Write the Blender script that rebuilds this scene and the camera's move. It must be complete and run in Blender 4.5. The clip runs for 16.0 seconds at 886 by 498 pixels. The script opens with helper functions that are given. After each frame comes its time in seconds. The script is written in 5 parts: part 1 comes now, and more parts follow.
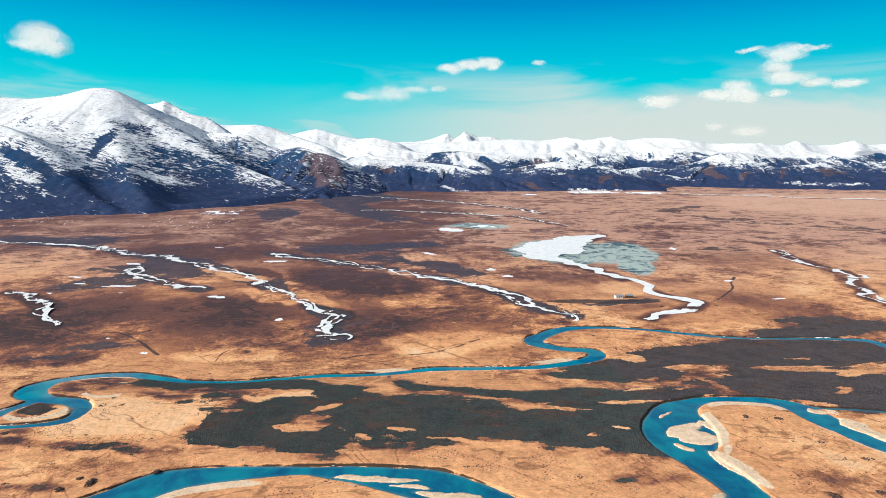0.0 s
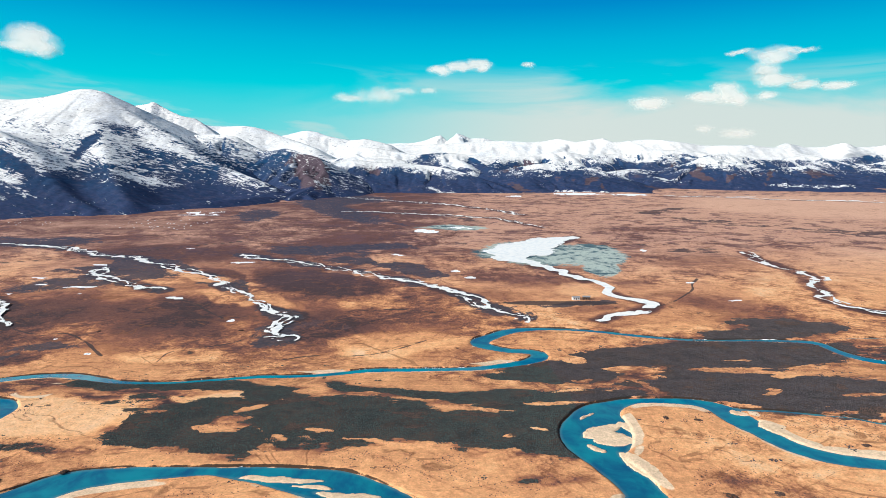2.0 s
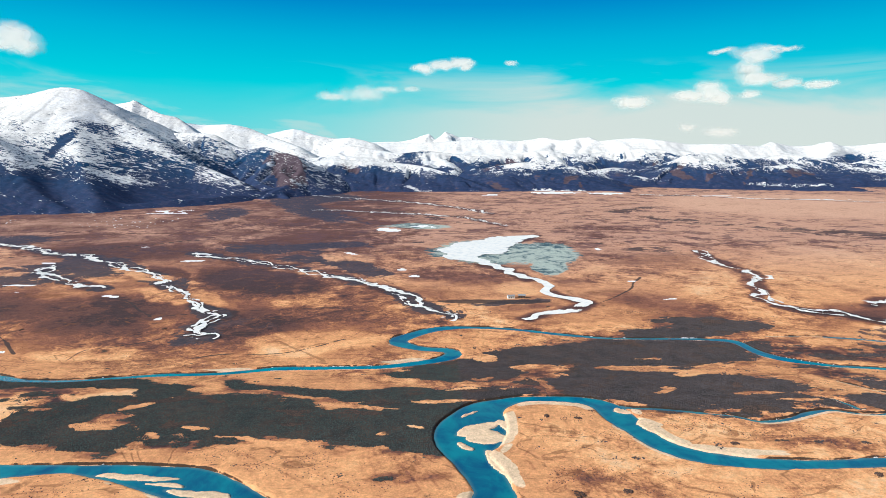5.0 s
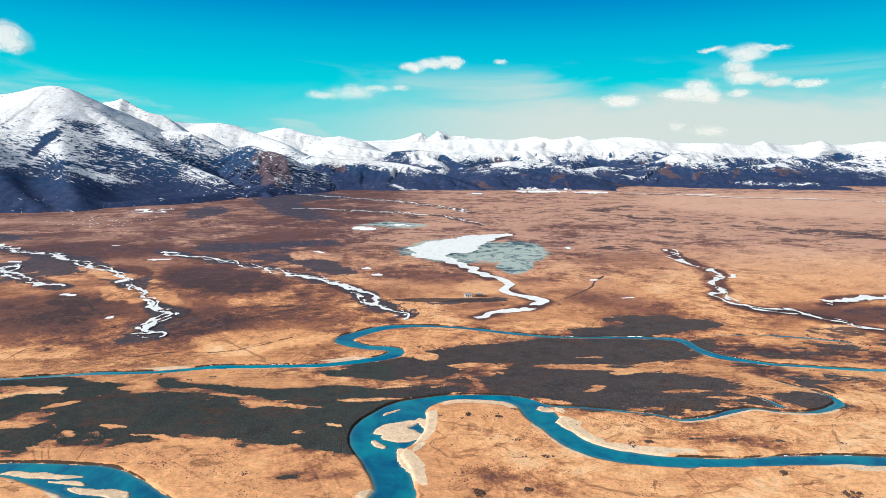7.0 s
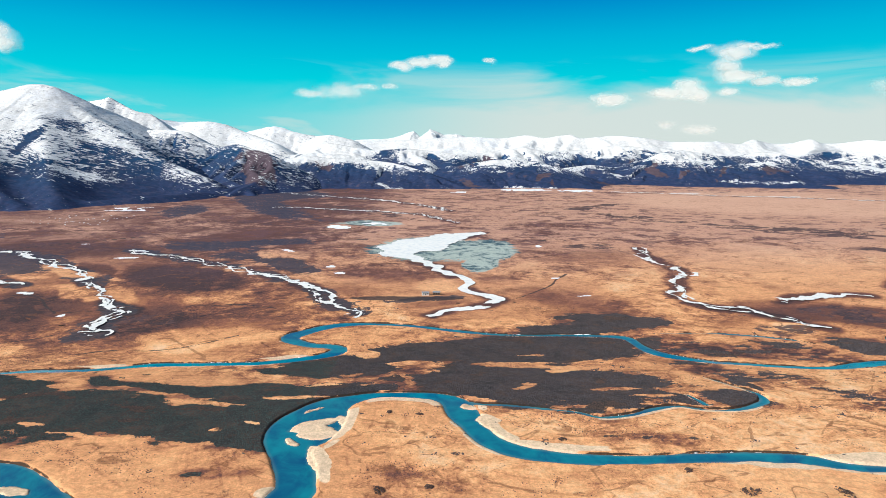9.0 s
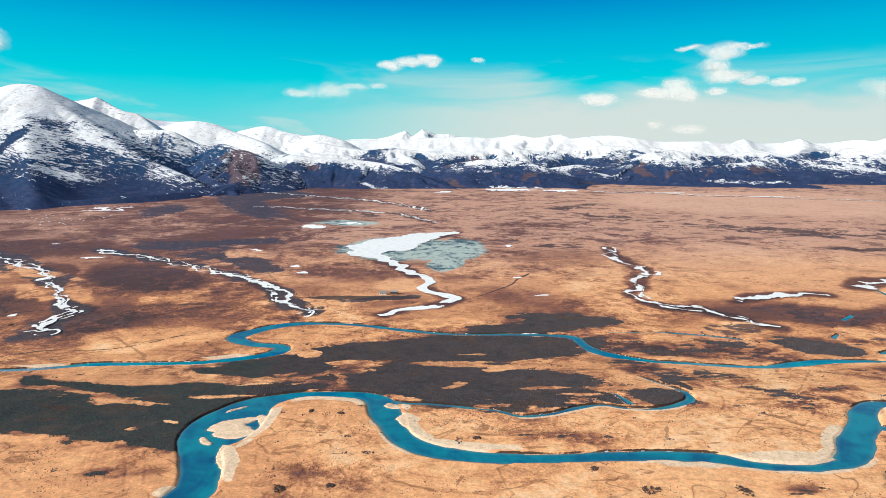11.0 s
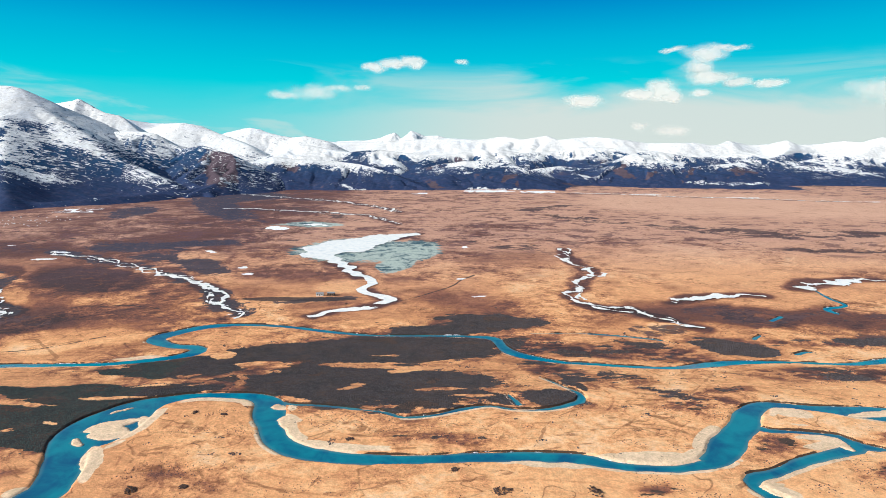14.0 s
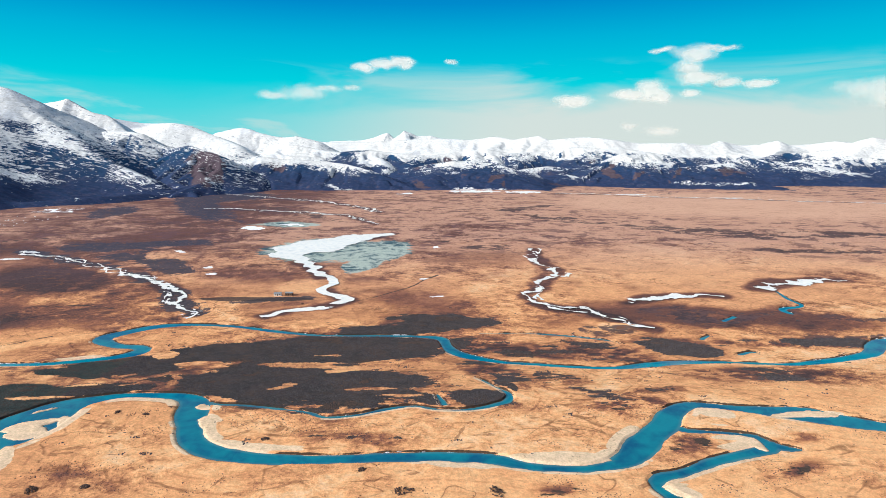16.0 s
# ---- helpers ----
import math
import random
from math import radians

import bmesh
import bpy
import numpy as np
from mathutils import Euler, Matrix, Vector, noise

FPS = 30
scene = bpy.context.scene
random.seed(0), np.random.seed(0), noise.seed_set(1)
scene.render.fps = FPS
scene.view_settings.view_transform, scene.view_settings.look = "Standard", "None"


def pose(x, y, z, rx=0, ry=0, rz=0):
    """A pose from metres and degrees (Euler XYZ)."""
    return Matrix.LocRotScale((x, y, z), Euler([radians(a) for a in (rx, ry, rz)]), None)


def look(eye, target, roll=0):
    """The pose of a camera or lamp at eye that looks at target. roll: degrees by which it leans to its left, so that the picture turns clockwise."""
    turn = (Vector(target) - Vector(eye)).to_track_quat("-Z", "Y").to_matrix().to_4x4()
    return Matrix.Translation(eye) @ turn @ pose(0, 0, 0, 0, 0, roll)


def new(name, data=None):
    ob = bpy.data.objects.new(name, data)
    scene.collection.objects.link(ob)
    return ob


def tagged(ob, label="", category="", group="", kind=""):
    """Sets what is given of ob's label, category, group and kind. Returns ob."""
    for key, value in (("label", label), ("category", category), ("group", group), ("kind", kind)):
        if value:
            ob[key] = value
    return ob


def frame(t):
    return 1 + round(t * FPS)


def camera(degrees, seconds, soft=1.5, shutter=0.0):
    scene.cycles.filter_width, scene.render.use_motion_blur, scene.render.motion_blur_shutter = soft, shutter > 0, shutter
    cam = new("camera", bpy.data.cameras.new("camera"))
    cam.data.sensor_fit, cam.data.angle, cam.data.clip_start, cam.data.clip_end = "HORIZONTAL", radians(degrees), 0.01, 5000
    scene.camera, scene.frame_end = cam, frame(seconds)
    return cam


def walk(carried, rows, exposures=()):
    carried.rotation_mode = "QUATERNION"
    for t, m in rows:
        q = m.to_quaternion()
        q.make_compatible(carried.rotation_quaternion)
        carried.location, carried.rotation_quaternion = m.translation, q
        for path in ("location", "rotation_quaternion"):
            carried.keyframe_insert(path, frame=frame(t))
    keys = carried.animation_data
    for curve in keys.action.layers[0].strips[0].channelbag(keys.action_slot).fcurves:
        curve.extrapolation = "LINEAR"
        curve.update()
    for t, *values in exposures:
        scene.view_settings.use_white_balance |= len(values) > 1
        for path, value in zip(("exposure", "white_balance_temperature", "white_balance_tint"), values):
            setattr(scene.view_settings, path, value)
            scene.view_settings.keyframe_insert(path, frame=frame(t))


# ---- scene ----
cam = camera(76.9, 16.0, 0.5)
METRES, EYE, TILT, LEAN, TURN = 428.0, 200.0, -11.3, 0.0, 0.0
ROWS = [
    (0.0, 0.0, 0.0, 0.0, 0.0, 0.0, -0.0),
    (0.5, 0.0315, -0.0005, -0.0002, -0.02, 0.03, -0.01),
    (1.0, 0.0627, -0.0016, 0.0001, -0.03, 0.07, -0.07),
    (1.5, 0.0941, -0.0024, 0.0001, -0.04, 0.11, -0.08),
    (2.0, 0.1256, -0.0032, 0.0002, -0.02, 0.15, -0.09),
    (2.5, 0.1571, -0.0037, 0.0003, 0.01, 0.15, -0.09),
    (3.0, 0.1885, -0.004, 0.0003, -0.0, 0.11, -0.1),
    (3.5, 0.2201, -0.0043, 0.0003, -0.01, 0.06, -0.08),
    (4.0, 0.2516, -0.0047, 0.0003, -0.06, 0.05, -0.08),
    (6.5, 0.4087, -0.0049, -0.0002, -0.18, -0.08, -0.13),
    (7.0, 0.4401, -0.005, -0.0003, -0.18, -0.11, -0.14),
    (7.5, 0.4715, -0.005, -0.0007, -0.19, -0.15, -0.14),
    (8.0, 0.5028, -0.0051, -0.0012, -0.21, -0.17, -0.13),
    (8.5, 0.5342, -0.0051, -0.0015, -0.24, -0.2, -0.13),
    (9.0, 0.5654, -0.0052, -0.0018, -0.26, -0.23, -0.13),
    (11.5, 0.721, -0.0064, -0.003, -0.36, -0.25, -0.11),
    (12.0, 0.752, -0.0067, -0.0032, -0.37, -0.22, -0.11),
    (12.5, 0.7829, -0.007, -0.0033, -0.39, -0.18, -0.1),
    (13.0, 0.8138, -0.0071, -0.0035, -0.36, -0.17, -0.1),
    (13.5, 0.8449, -0.0074, -0.0035, -0.39, -0.15, -0.08),
    (14.0, 0.8759, -0.0077, -0.0035, -0.4, -0.08, -0.07),
    (14.5, 0.9071, -0.0077, -0.0037, -0.42, -0.1, -0.09),
    (15.0, 0.9382, -0.0078, -0.0037, -0.41, -0.08, -0.1),
    (15.5, 0.9691, -0.0079, -0.0037, -0.42, -0.05, -0.1),
    (16.0, 0.9999, -0.0078, -0.004, -0.42, -0.06, -0.09),
]
walk(cam, [(t, pose(0, 0, EYE, TILT, LEAN, TURN) @ pose(METRES * x, METRES * y, METRES * z, 90 + pitch, roll, yaw)) for t, x, y, z, yaw, pitch, roll in ROWS])

# ---- light: clear mountain daylight, sun low on the left ----
SUN_AZ, SUN_EL = radians(-110), radians(30)      # azimuth from +y, clockwise
sun_way = Vector((math.sin(SUN_AZ) * math.cos(SUN_EL), math.cos(SUN_AZ) * math.cos(SUN_EL), math.sin(SUN_EL)))
world = bpy.data.worlds.new("daylight")
scene.world = world
world.use_nodes = True
wn = world.node_tree.nodes
sky = wn.new("ShaderNodeTexSky")
sky.sky_type, sky.sun_disc = "NISHITA", False
sky.sun_elevation, sky.sun_rotation = SUN_EL, SUN_AZ
world.node_tree.links.new(sky.outputs[0], wn["Background"].inputs[0])
wn["Background"].inputs[1].default_value = 0.10
sun = new("sun", bpy.data.lights.new("sun", "SUN"))
sun.data.energy, sun.data.angle, sun.data.color = 5.0, radians(0.55), (0.97, 0.965, 0.91)
sun.matrix_world = look(sun_way * 1000, (0, 0, 0))
scene.view_settings.exposure = 0.26


# ---- materials ----
class Nodes:
    """A small wrapper that keeps node code short."""

    def __init__(self, name):
        self.mat = bpy.data.materials.new(name)
        self.mat.use_nodes = True
        self.tree = self.mat.node_tree
        self.bsdf = self.tree.nodes["Principled BSDF"]
        self.out = self.tree.nodes["Material Output"]

    def put(self, socket, value):
        if isinstance(value, bpy.types.NodeSocket):
            self.tree.links.new(value, socket)
        elif value is not None:
            socket.default_value = value

    def place(self, scale=(1, 1, 1)):
        co = self.tree.nodes.new("ShaderNodeNewGeometry").outputs["Position"]
        m = self.tree.nodes.new("ShaderNodeMapping")
        m.inputs["Scale"].default_value = scale
        self.put(m.inputs[0], co)
        return m.outputs[0]

    def noise(self, co, scale, detail=6, rough=0.6, warp=0.0):
        n = self.tree.nodes.new("ShaderNodeTexNoise")
        n.noise_dimensions = "3D"
        self.put(n.inputs["Vector"], co)
        n.inputs["Scale"].default_value, n.inputs["Detail"].default_value = scale, detail
        n.inputs["Roughness"].default_value, n.inputs["Distortion"].default_value = rough, warp
        return n.outputs[0]

    def attr(self, name):
        a = self.tree.nodes.new("ShaderNodeAttribute")
        a.attribute_name = name
        return a.outputs["Fac"]

    def math(self, op, a, b=None, c=None):
        n = self.tree.nodes.new("ShaderNodeMath")
        n.operation = op
        for i, v in enumerate((a, b, c)):
            self.put(n.inputs[i], v)
        return n.outputs[0]

    def step(self, v, lo, hi, a=0.0, b=1.0):
        n = self.tree.nodes.new("ShaderNodeMapRange")
        n.interpolation_type = "SMOOTHSTEP"
        for i, x in enumerate((v, lo, hi, a, b)):
            self.put(n.inputs[i], x)
        return n.outputs[0]

    def mix(self, f, a, b):
        n = self.tree.nodes.new("ShaderNodeMix")
        n.data_type = "RGBA"
        self.put(n.inputs[0], f)
        self.put(n.inputs[6], (*a, 1) if isinstance(a, tuple) else a)
        self.put(n.inputs[7], (*b, 1) if isinstance(b, tuple) else b)
        return n.outputs[2]

    def shade(self, colour, f, lo, hi):
        """The colour with its lightness varied between lo and hi by f."""
        n = self.tree.nodes.new("ShaderNodeMix")
        n.data_type, n.blend_type = "RGBA", "MULTIPLY"
        n.inputs[0].default_value = 1.0
        grey = self.tree.nodes.new("ShaderNodeCombineColor")
        v = self.step(f, 0.3, 0.7, lo, hi)
        for i in range(3):
            self.put(grey.inputs[i], v)
        self.put(n.inputs[6], colour)
        self.put(n.inputs[7], grey.outputs[0])
        return n.outputs[2]

    def random(self):
        return self.tree.nodes.new("ShaderNodeNewGeometry").outputs["Random Per Island"]

    def bump(self, height, distance, strength=1.0):
        n = self.tree.nodes.new("ShaderNodeBump")
        n.inputs["Distance"].default_value, n.inputs["Strength"].default_value = distance, strength
        self.put(n.inputs["Height"], height)
        self.put(self.bsdf.inputs["Normal"], n.outputs[0])

    def finish(self, colour, rough=0.9, spec=0.2):
        self.put(self.bsdf.inputs["Base Color"], (*colour, 1) if isinstance(colour, tuple) else colour)
        self.put(self.bsdf.inputs["Roughness"], rough)
        self.bsdf.inputs["Specular IOR Level"].default_value = spec
        return self.mat


def ground_material():
    n = Nodes("dry_steppe")
    co = n.place()
    big = n.noise(n.place((0.75, 1, 1)), 1 / 85, 10, 0.68, 0.9)
    mid = n.noise(n.place((0.85, 1, 1)), 1 / 16, 9, 0.72, 0.7)
    fine = n.noise(co, 0.4, 6, 0.75, 0.3)

    def spread(v, k):
        return n.math("MULTIPLY", n.math("SUBTRACT", v, 0.5), k)
    ragged = n.math("ADD", spread(big, 1.4), n.math("ADD", spread(mid, 2.6), spread(fine, 0.8)))
    # old meander scrolls follow the river at a distance
    wave = n.math("SINE", n.math("ADD", n.math("MULTIPLY", n.attr("scroll"), 0.62), n.math("MULTIPLY", big, 5.0)))
    scroll = n.math("MULTIPLY", n.math("MULTIPLY", n.step(wave, 0.72, 1.0), n.step(n.attr("scroll"), 6, 14)), n.step(n.attr("scroll"), 30, 58, 0.09, 0.0))
    tone = n.math("MULTIPLY_ADD", n.attr("amp"), n.math("ADD", spread(big, 2.1), n.math("ADD", spread(mid, 2.1), spread(fine, 1.3))), n.attr("tone"))
    tone = n.math("ADD", tone, n.math("MULTIPLY", scroll, n.step(mid, 0.35, 0.6)))
    ramp = n.tree.nodes.new("ShaderNodeValToRGB")
    n.put(ramp.inputs[0], tone)
    stops = [(0.0, (0.80, 0.50, 0.29)), (0.19, (0.78, 0.415, 0.198)), (0.28, (0.71, 0.345, 0.158)), (0.41, (0.52, 0.232, 0.11)), (0.46, (0.38, 0.16, 0.078)), (0.57, (0.265, 0.108, 0.068)), (0.62, (0.175, 0.075, 0.055)),
             (0.78, (0.105, 0.052, 0.047)), (0.85, (0.055, 0.036, 0.038))]
    while len(ramp.color_ramp.elements) < len(stops):
        ramp.color_ramp.elements.new(0.5)
    for e, (pos, col) in zip(ramp.color_ramp.elements, stops):
        e.position, e.color = pos, (*col, 1)
    c = ramp.outputs[0]
    streak = n.noise(n.place((0.4, 1, 1)), 1 / 55, 9, 0.72, 0.7)
    # far plain: thin turf, haze tinted in as pink; dark dashes, smooth where grazed
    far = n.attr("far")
    hazy_turf = n.mix(n.step(n.math("ADD", tone, spread(big, 0.5)), 0.3, 0.72), n.mix(n.attr("calm"), (0.47, 0.275, 0.215), (0.55, 0.335, 0.258)), (0.115, 0.054, 0.052))
    c = n.mix(n.math("MULTIPLY", far, 0.8), c, hazy_turf)
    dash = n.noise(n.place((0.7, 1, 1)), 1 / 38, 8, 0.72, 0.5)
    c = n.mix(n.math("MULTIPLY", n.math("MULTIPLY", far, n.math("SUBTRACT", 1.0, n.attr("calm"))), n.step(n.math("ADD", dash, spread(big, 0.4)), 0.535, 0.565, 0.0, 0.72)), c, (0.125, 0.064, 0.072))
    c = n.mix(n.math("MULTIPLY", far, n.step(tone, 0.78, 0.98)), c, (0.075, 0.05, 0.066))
    boggy = n.math("ADD", n.math("MULTIPLY_ADD", n.attr("bog"), 1.5, -0.42), n.math("ADD", spread(streak, 2.4), n.math("ADD", spread(dash, 2.6), spread(mid, 1.6))))
    c = n.mix(n.math("MULTIPLY", n.step(boggy, 0.42, 0.58, 0.0, 0.9), n.step(n.attr("bog"), 0.02, 0.2)), c, n.mix(n.step(mid, 0.4, 0.62), (0.045, 0.038, 0.047), (0.115, 0.066, 0.068)))
    # dark wet slate ground along the streams
    slough = n.math("ADD", n.math("MULTIPLY_ADD", n.attr("slough"), 1.35, -0.42), n.math("ADD", n.math("MULTIPLY", ragged, 1.25), n.math("ADD", spread(fine, 0.8), spread(dash, 2.6))))
    wet_soil = n.mix(n.step(n.math("ADD", mid, spread(fine, 0.6)), 0.4, 0.62), (0.036, 0.042, 0.055), (0.085, 0.064, 0.072))
    # with distance the wet soil is mixed towards navy
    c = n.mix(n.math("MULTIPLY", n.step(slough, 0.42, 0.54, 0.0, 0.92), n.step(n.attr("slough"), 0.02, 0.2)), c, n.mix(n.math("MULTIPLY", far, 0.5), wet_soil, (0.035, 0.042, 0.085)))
    # winding dry channels
    wind = n.math("ABSOLUTE", n.math("SUBTRACT", n.noise(n.place((0.5, 1, 1)), 1 / 70, 3, 0.5, 1.8), 0.5))
    c = n.mix(n.math("MULTIPLY", n.step(wind, 0.0, 0.012, 0.7, 0.0), n.step(mid, 0.38, 0.52)), c, (0.20, 0.082, 0.042))
    rill = n.math("ABSOLUTE", n.math("SUBTRACT", n.noise(n.place((0.55, 1.1, 1)), 1 / 34, 3, 0.5, 2.2), 0.5))
    c = n.mix(n.math("MULTIPLY", n.step(rill, 0.0, 0.007, 0.4, 0.0), n.step(big, 0.46, 0.56)), c, (0.26, 0.11, 0.052))
    c = n.mix(n.step(n.math("ADD", n.attr("scar"), spread(mid, 1.2)), 0.4, 0.65, 0.0, 0.6), c, (0.24, 0.10, 0.05))
    scrub = n.math("ADD", n.attr("thicket"), n.math("MULTIPLY", ragged, 0.35))
    c = n.mix(n.step(scrub, 0.45, 0.62), c, n.mix(n.step(mid, 0.4, 0.6), (0.034, 0.034, 0.033), (0.075, 0.052, 0.042)))
    frost = n.math("MULTIPLY", n.math("ADD", n.attr("frost"), n.math("MULTIPLY", ragged, 0.7)), n.step(n.attr("frost"), 0.02, 0.3))
    c = n.mix(n.step(frost, 0.42, 0.62), c, n.mix(n.step(n.math("ADD", mid, spread(big, 0.8)), 0.46, 0.62), (0.38, 0.44, 0.40), (0.045, 0.10, 0.13)))
    sand = n.math("ADD", n.attr("sand"), n.math("MULTIPLY", ragged, 0.16))
    c = n.mix(n.step(sand, 0.45, 0.62), c, n.mix(n.step(mid, 0.4, 0.7), (0.72, 0.53, 0.36), (0.64, 0.46, 0.30)))
    # cut banks of dark wet soil, with old snow at their foot
    c = n.mix(n.step(n.math("ADD", n.attr("creek"), spread(mid, 0.7)), 0.35, 0.55, 0.0, 0.9), c, (0.05, 0.04, 0.042))
    c = n.mix(n.step(n.math("ADD", n.attr("bank"), spread(mid, 1.6)), 0.42, 0.62, 0.0, 0.95), c, (0.038, 0.027, 0.021))
    c = n.mix(n.step(n.math("ADD", n.attr("drift"), spread(mid, 1.6)), 0.62, 0.72), c, (0.82, 0.84, 0.86))
    tuft = n.noise(co, 0.55, 5, 0.75)
    c = n.mix(n.math("MULTIPLY", n.step(tuft, 0.57, 0.63), n.math("MULTIPLY", n.attr("uneven"), n.step(n.math("ADD", mid, spread(big, 0.8)), 0.45, 0.58, 0.0, 0.8))), c, (0.10, 0.05, 0.038))
    c = n.shade(c, n.noise(n.place((0.8, 1, 1)), 1 / 4, 8, 0.75), 0.84, 1.15)
    c = n.shade(c, n.noise(n.place((0.8, 1, 1)), 1 / 1.1, 4, 0.6), 0.87, 1.12)
    n.bump(n.math("ADD", n.math("MULTIPLY", mid, 2.5), n.math("MULTIPLY", fine, 0.8)), 1.1, 0.4)
    return n.finish(c, 0.95, 0.1)


def mountain_material(name, along, across, dip, patchy, streaky):
    n = Nodes(name)
    co = n.place()
    sep, lie = n.tree.nodes.new("ShaderNodeSeparateXYZ"), n.tree.nodes.new("ShaderNodeCombineXYZ")
    n.put(sep.inputs[0], n.tree.nodes.new("ShaderNodeNewGeometry").outputs["Position"])
    n.put(lie.inputs[0], n.math("MULTIPLY", sep.outputs[0], along))
    n.put(lie.inputs[1], n.math("MULTIPLY", sep.outputs[1], across))
    n.put(lie.inputs[2], n.math("ADD", sep.outputs[2], n.math("MULTIPLY", sep.outputs[0], dip)))
    big = n.noise(co, 1 / 160, 8, 0.62, 0.5)
    mid = n.noise(co, 1 / 30, 8, 0.68, 0.8)
    fine = n.noise(lie.outputs[0], 1 / 3.3, 6, 0.7, 0.5)
    band = n.noise(lie.outputs[0], 1 / 13, 4, 0.6, 0.9)
    patch = n.noise(n.place((0.8, 0.8, 1.3)), 1 / 95, 6, 0.6, 1.0)
    # bare rock, its colour tinted blue to stand in for distance haze
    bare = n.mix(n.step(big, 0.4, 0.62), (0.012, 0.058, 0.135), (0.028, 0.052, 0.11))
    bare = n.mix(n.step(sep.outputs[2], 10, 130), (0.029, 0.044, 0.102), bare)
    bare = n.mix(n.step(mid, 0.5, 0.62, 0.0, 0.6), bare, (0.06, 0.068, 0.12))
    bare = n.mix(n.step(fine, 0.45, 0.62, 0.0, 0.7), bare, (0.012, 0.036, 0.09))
    # rusty patches, and the lighter tint painted on sun-facing slopes
    bare = n.mix(n.step(n.math("ADD", n.attr("lit_rust"), n.math("MULTIPLY", n.math("SUBTRACT", mid, 0.5), 0.8)), 0.42, 0.62, 0.0, 0.8), bare, (0.10, 0.066, 0.072))

    def about(v, k):
        return n.math("MULTIPLY", n.math("SUBTRACT", v, 0.5), k)
    snow = n.math("ADD", n.math("ADD", n.attr("snow"), about(big, 0.5)), n.math("ADD", n.math("ADD", about(patch, patchy), about(band, 0.9)), n.math("ADD", about(mid, 0.8), about(fine, streaky))))
    f = n.step(snow, 0.42, 0.54)
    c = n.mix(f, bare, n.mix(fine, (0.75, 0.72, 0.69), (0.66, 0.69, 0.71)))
    grit = n.noise(n.place((0.6, 0.6, 1)), 1 / 5, 5, 0.7)
    c = n.mix(n.math("MULTIPLY", n.step(n.math("ADD", grit, n.math("MULTIPLY", n.attr("snow"), 0.12)), 0.56, 0.62), n.math("MULTIPLY", n.step(n.attr("snow"), -0.22, 0.15), n.step(big, 0.5, 0.6, 0.0, 0.8))), c, (0.80, 0.82, 0.85))
    c = n.shade(c, n.noise(co, 1 / 12, 8, 0.8), 0.72, 1.2)
    n.bump(n.math("ADD", n.math("MULTIPLY", mid, 1.2), n.math("MULTIPLY", fine, 0.5)), 1.0, 0.6)
    return n.finish(c, n.step(f, 0, 1, 0.95, 0.6), 0.05)


def water_material():
    n = Nodes("glacial_water")
    co = n.place()
    depth = n.noise(co, 1 / 26, 5, 0.6, 0.4)
    ripple = n.noise(n.place((1, 2, 1)), 0.8, 4, 0.6)
    c = n.mix(n.step(depth, 0.35, 0.7), (0.003, 0.19, 0.25), (0.002, 0.075, 0.165))
    c = n.mix(n.math("MULTIPLY", n.attr("shoal"), 0.6), c, (0.09, 0.20, 0.215))
    n.bump(ripple, 0.03, 0.25)
    n.bsdf.inputs["IOR"].default_value = 1.33
    return n.finish(c, 0.1, 0.5)


def ice_material():
    n = Nodes("stream_ice")
    mid = n.noise(n.place(), 1 / 9, 6, 0.65, 0.5)
    c = n.mix(n.step(mid, 0.42, 0.72), (0.85, 0.83, 0.79), (0.66, 0.69, 0.70))
    n.bump(mid, 0.4, 0.6)
    return n.finish(c, 0.5, 0.3)


def plain_material(name, a, b, scale, rough=0.9, island=0.0, relief=0.0):
    n = Nodes(name)
    f = n.noise(n.place(), scale, 5, 0.65)
    c = n.mix(n.step(f, 0.3, 0.7), a, b)
    if island:
        c = n.mix(n.math("MULTIPLY", n.random(), island), c, tuple(min(1, 2.1 * v) for v in b))
    if relief:
        n.bump(f, relief)
    return n.finish(c, rough, 0.15)


GROUND, WATER, ICE = ground_material(), water_material(), ice_material()
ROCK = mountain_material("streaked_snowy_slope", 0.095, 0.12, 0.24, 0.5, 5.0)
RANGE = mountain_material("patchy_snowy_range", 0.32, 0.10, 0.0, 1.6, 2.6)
WILLOW = plain_material("bare_willow", (0.025, 0.036, 0.036), (0.038, 0.048, 0.046), 0.12, 0.95, 0.6)
WILLOW_DARK = plain_material("bare_dark_willow", (0.033, 0.029, 0.033), (0.053, 0.045, 0.048), 0.12, 0.95, 0.6)
WILLOW_RED = plain_material("bare_red_willow", (0.055, 0.038, 0.032), (0.085, 0.052, 0.042), 0.5, 0.95, 0.3)
SCRUB = plain_material("dry_scrub", (0.055, 0.032, 0.03), (0.11, 0.06, 0.05), 0.5, 0.95, 0.3)
STONE = plain_material("snow_lump", (0.78, 0.80, 0.82), (0.6, 0.62, 0.64), 0.6)
WHITEWASH = plain_material("whitewash", (0.80, 0.79, 0.75), (0.62, 0.6, 0.56), 0.9)
MUD = plain_material("mud_wall", (0.16, 0.10, 0.07), (0.09, 0.06, 0.045), 0.9)
ROOF = plain_material("tin_roof", (0.30, 0.32, 0.34), (0.2, 0.21, 0.23), 0.7, 0.5)
DARK = plain_material("dark_opening", (0.02, 0.02, 0.02), (0.03, 0.03, 0.03), 1.0)


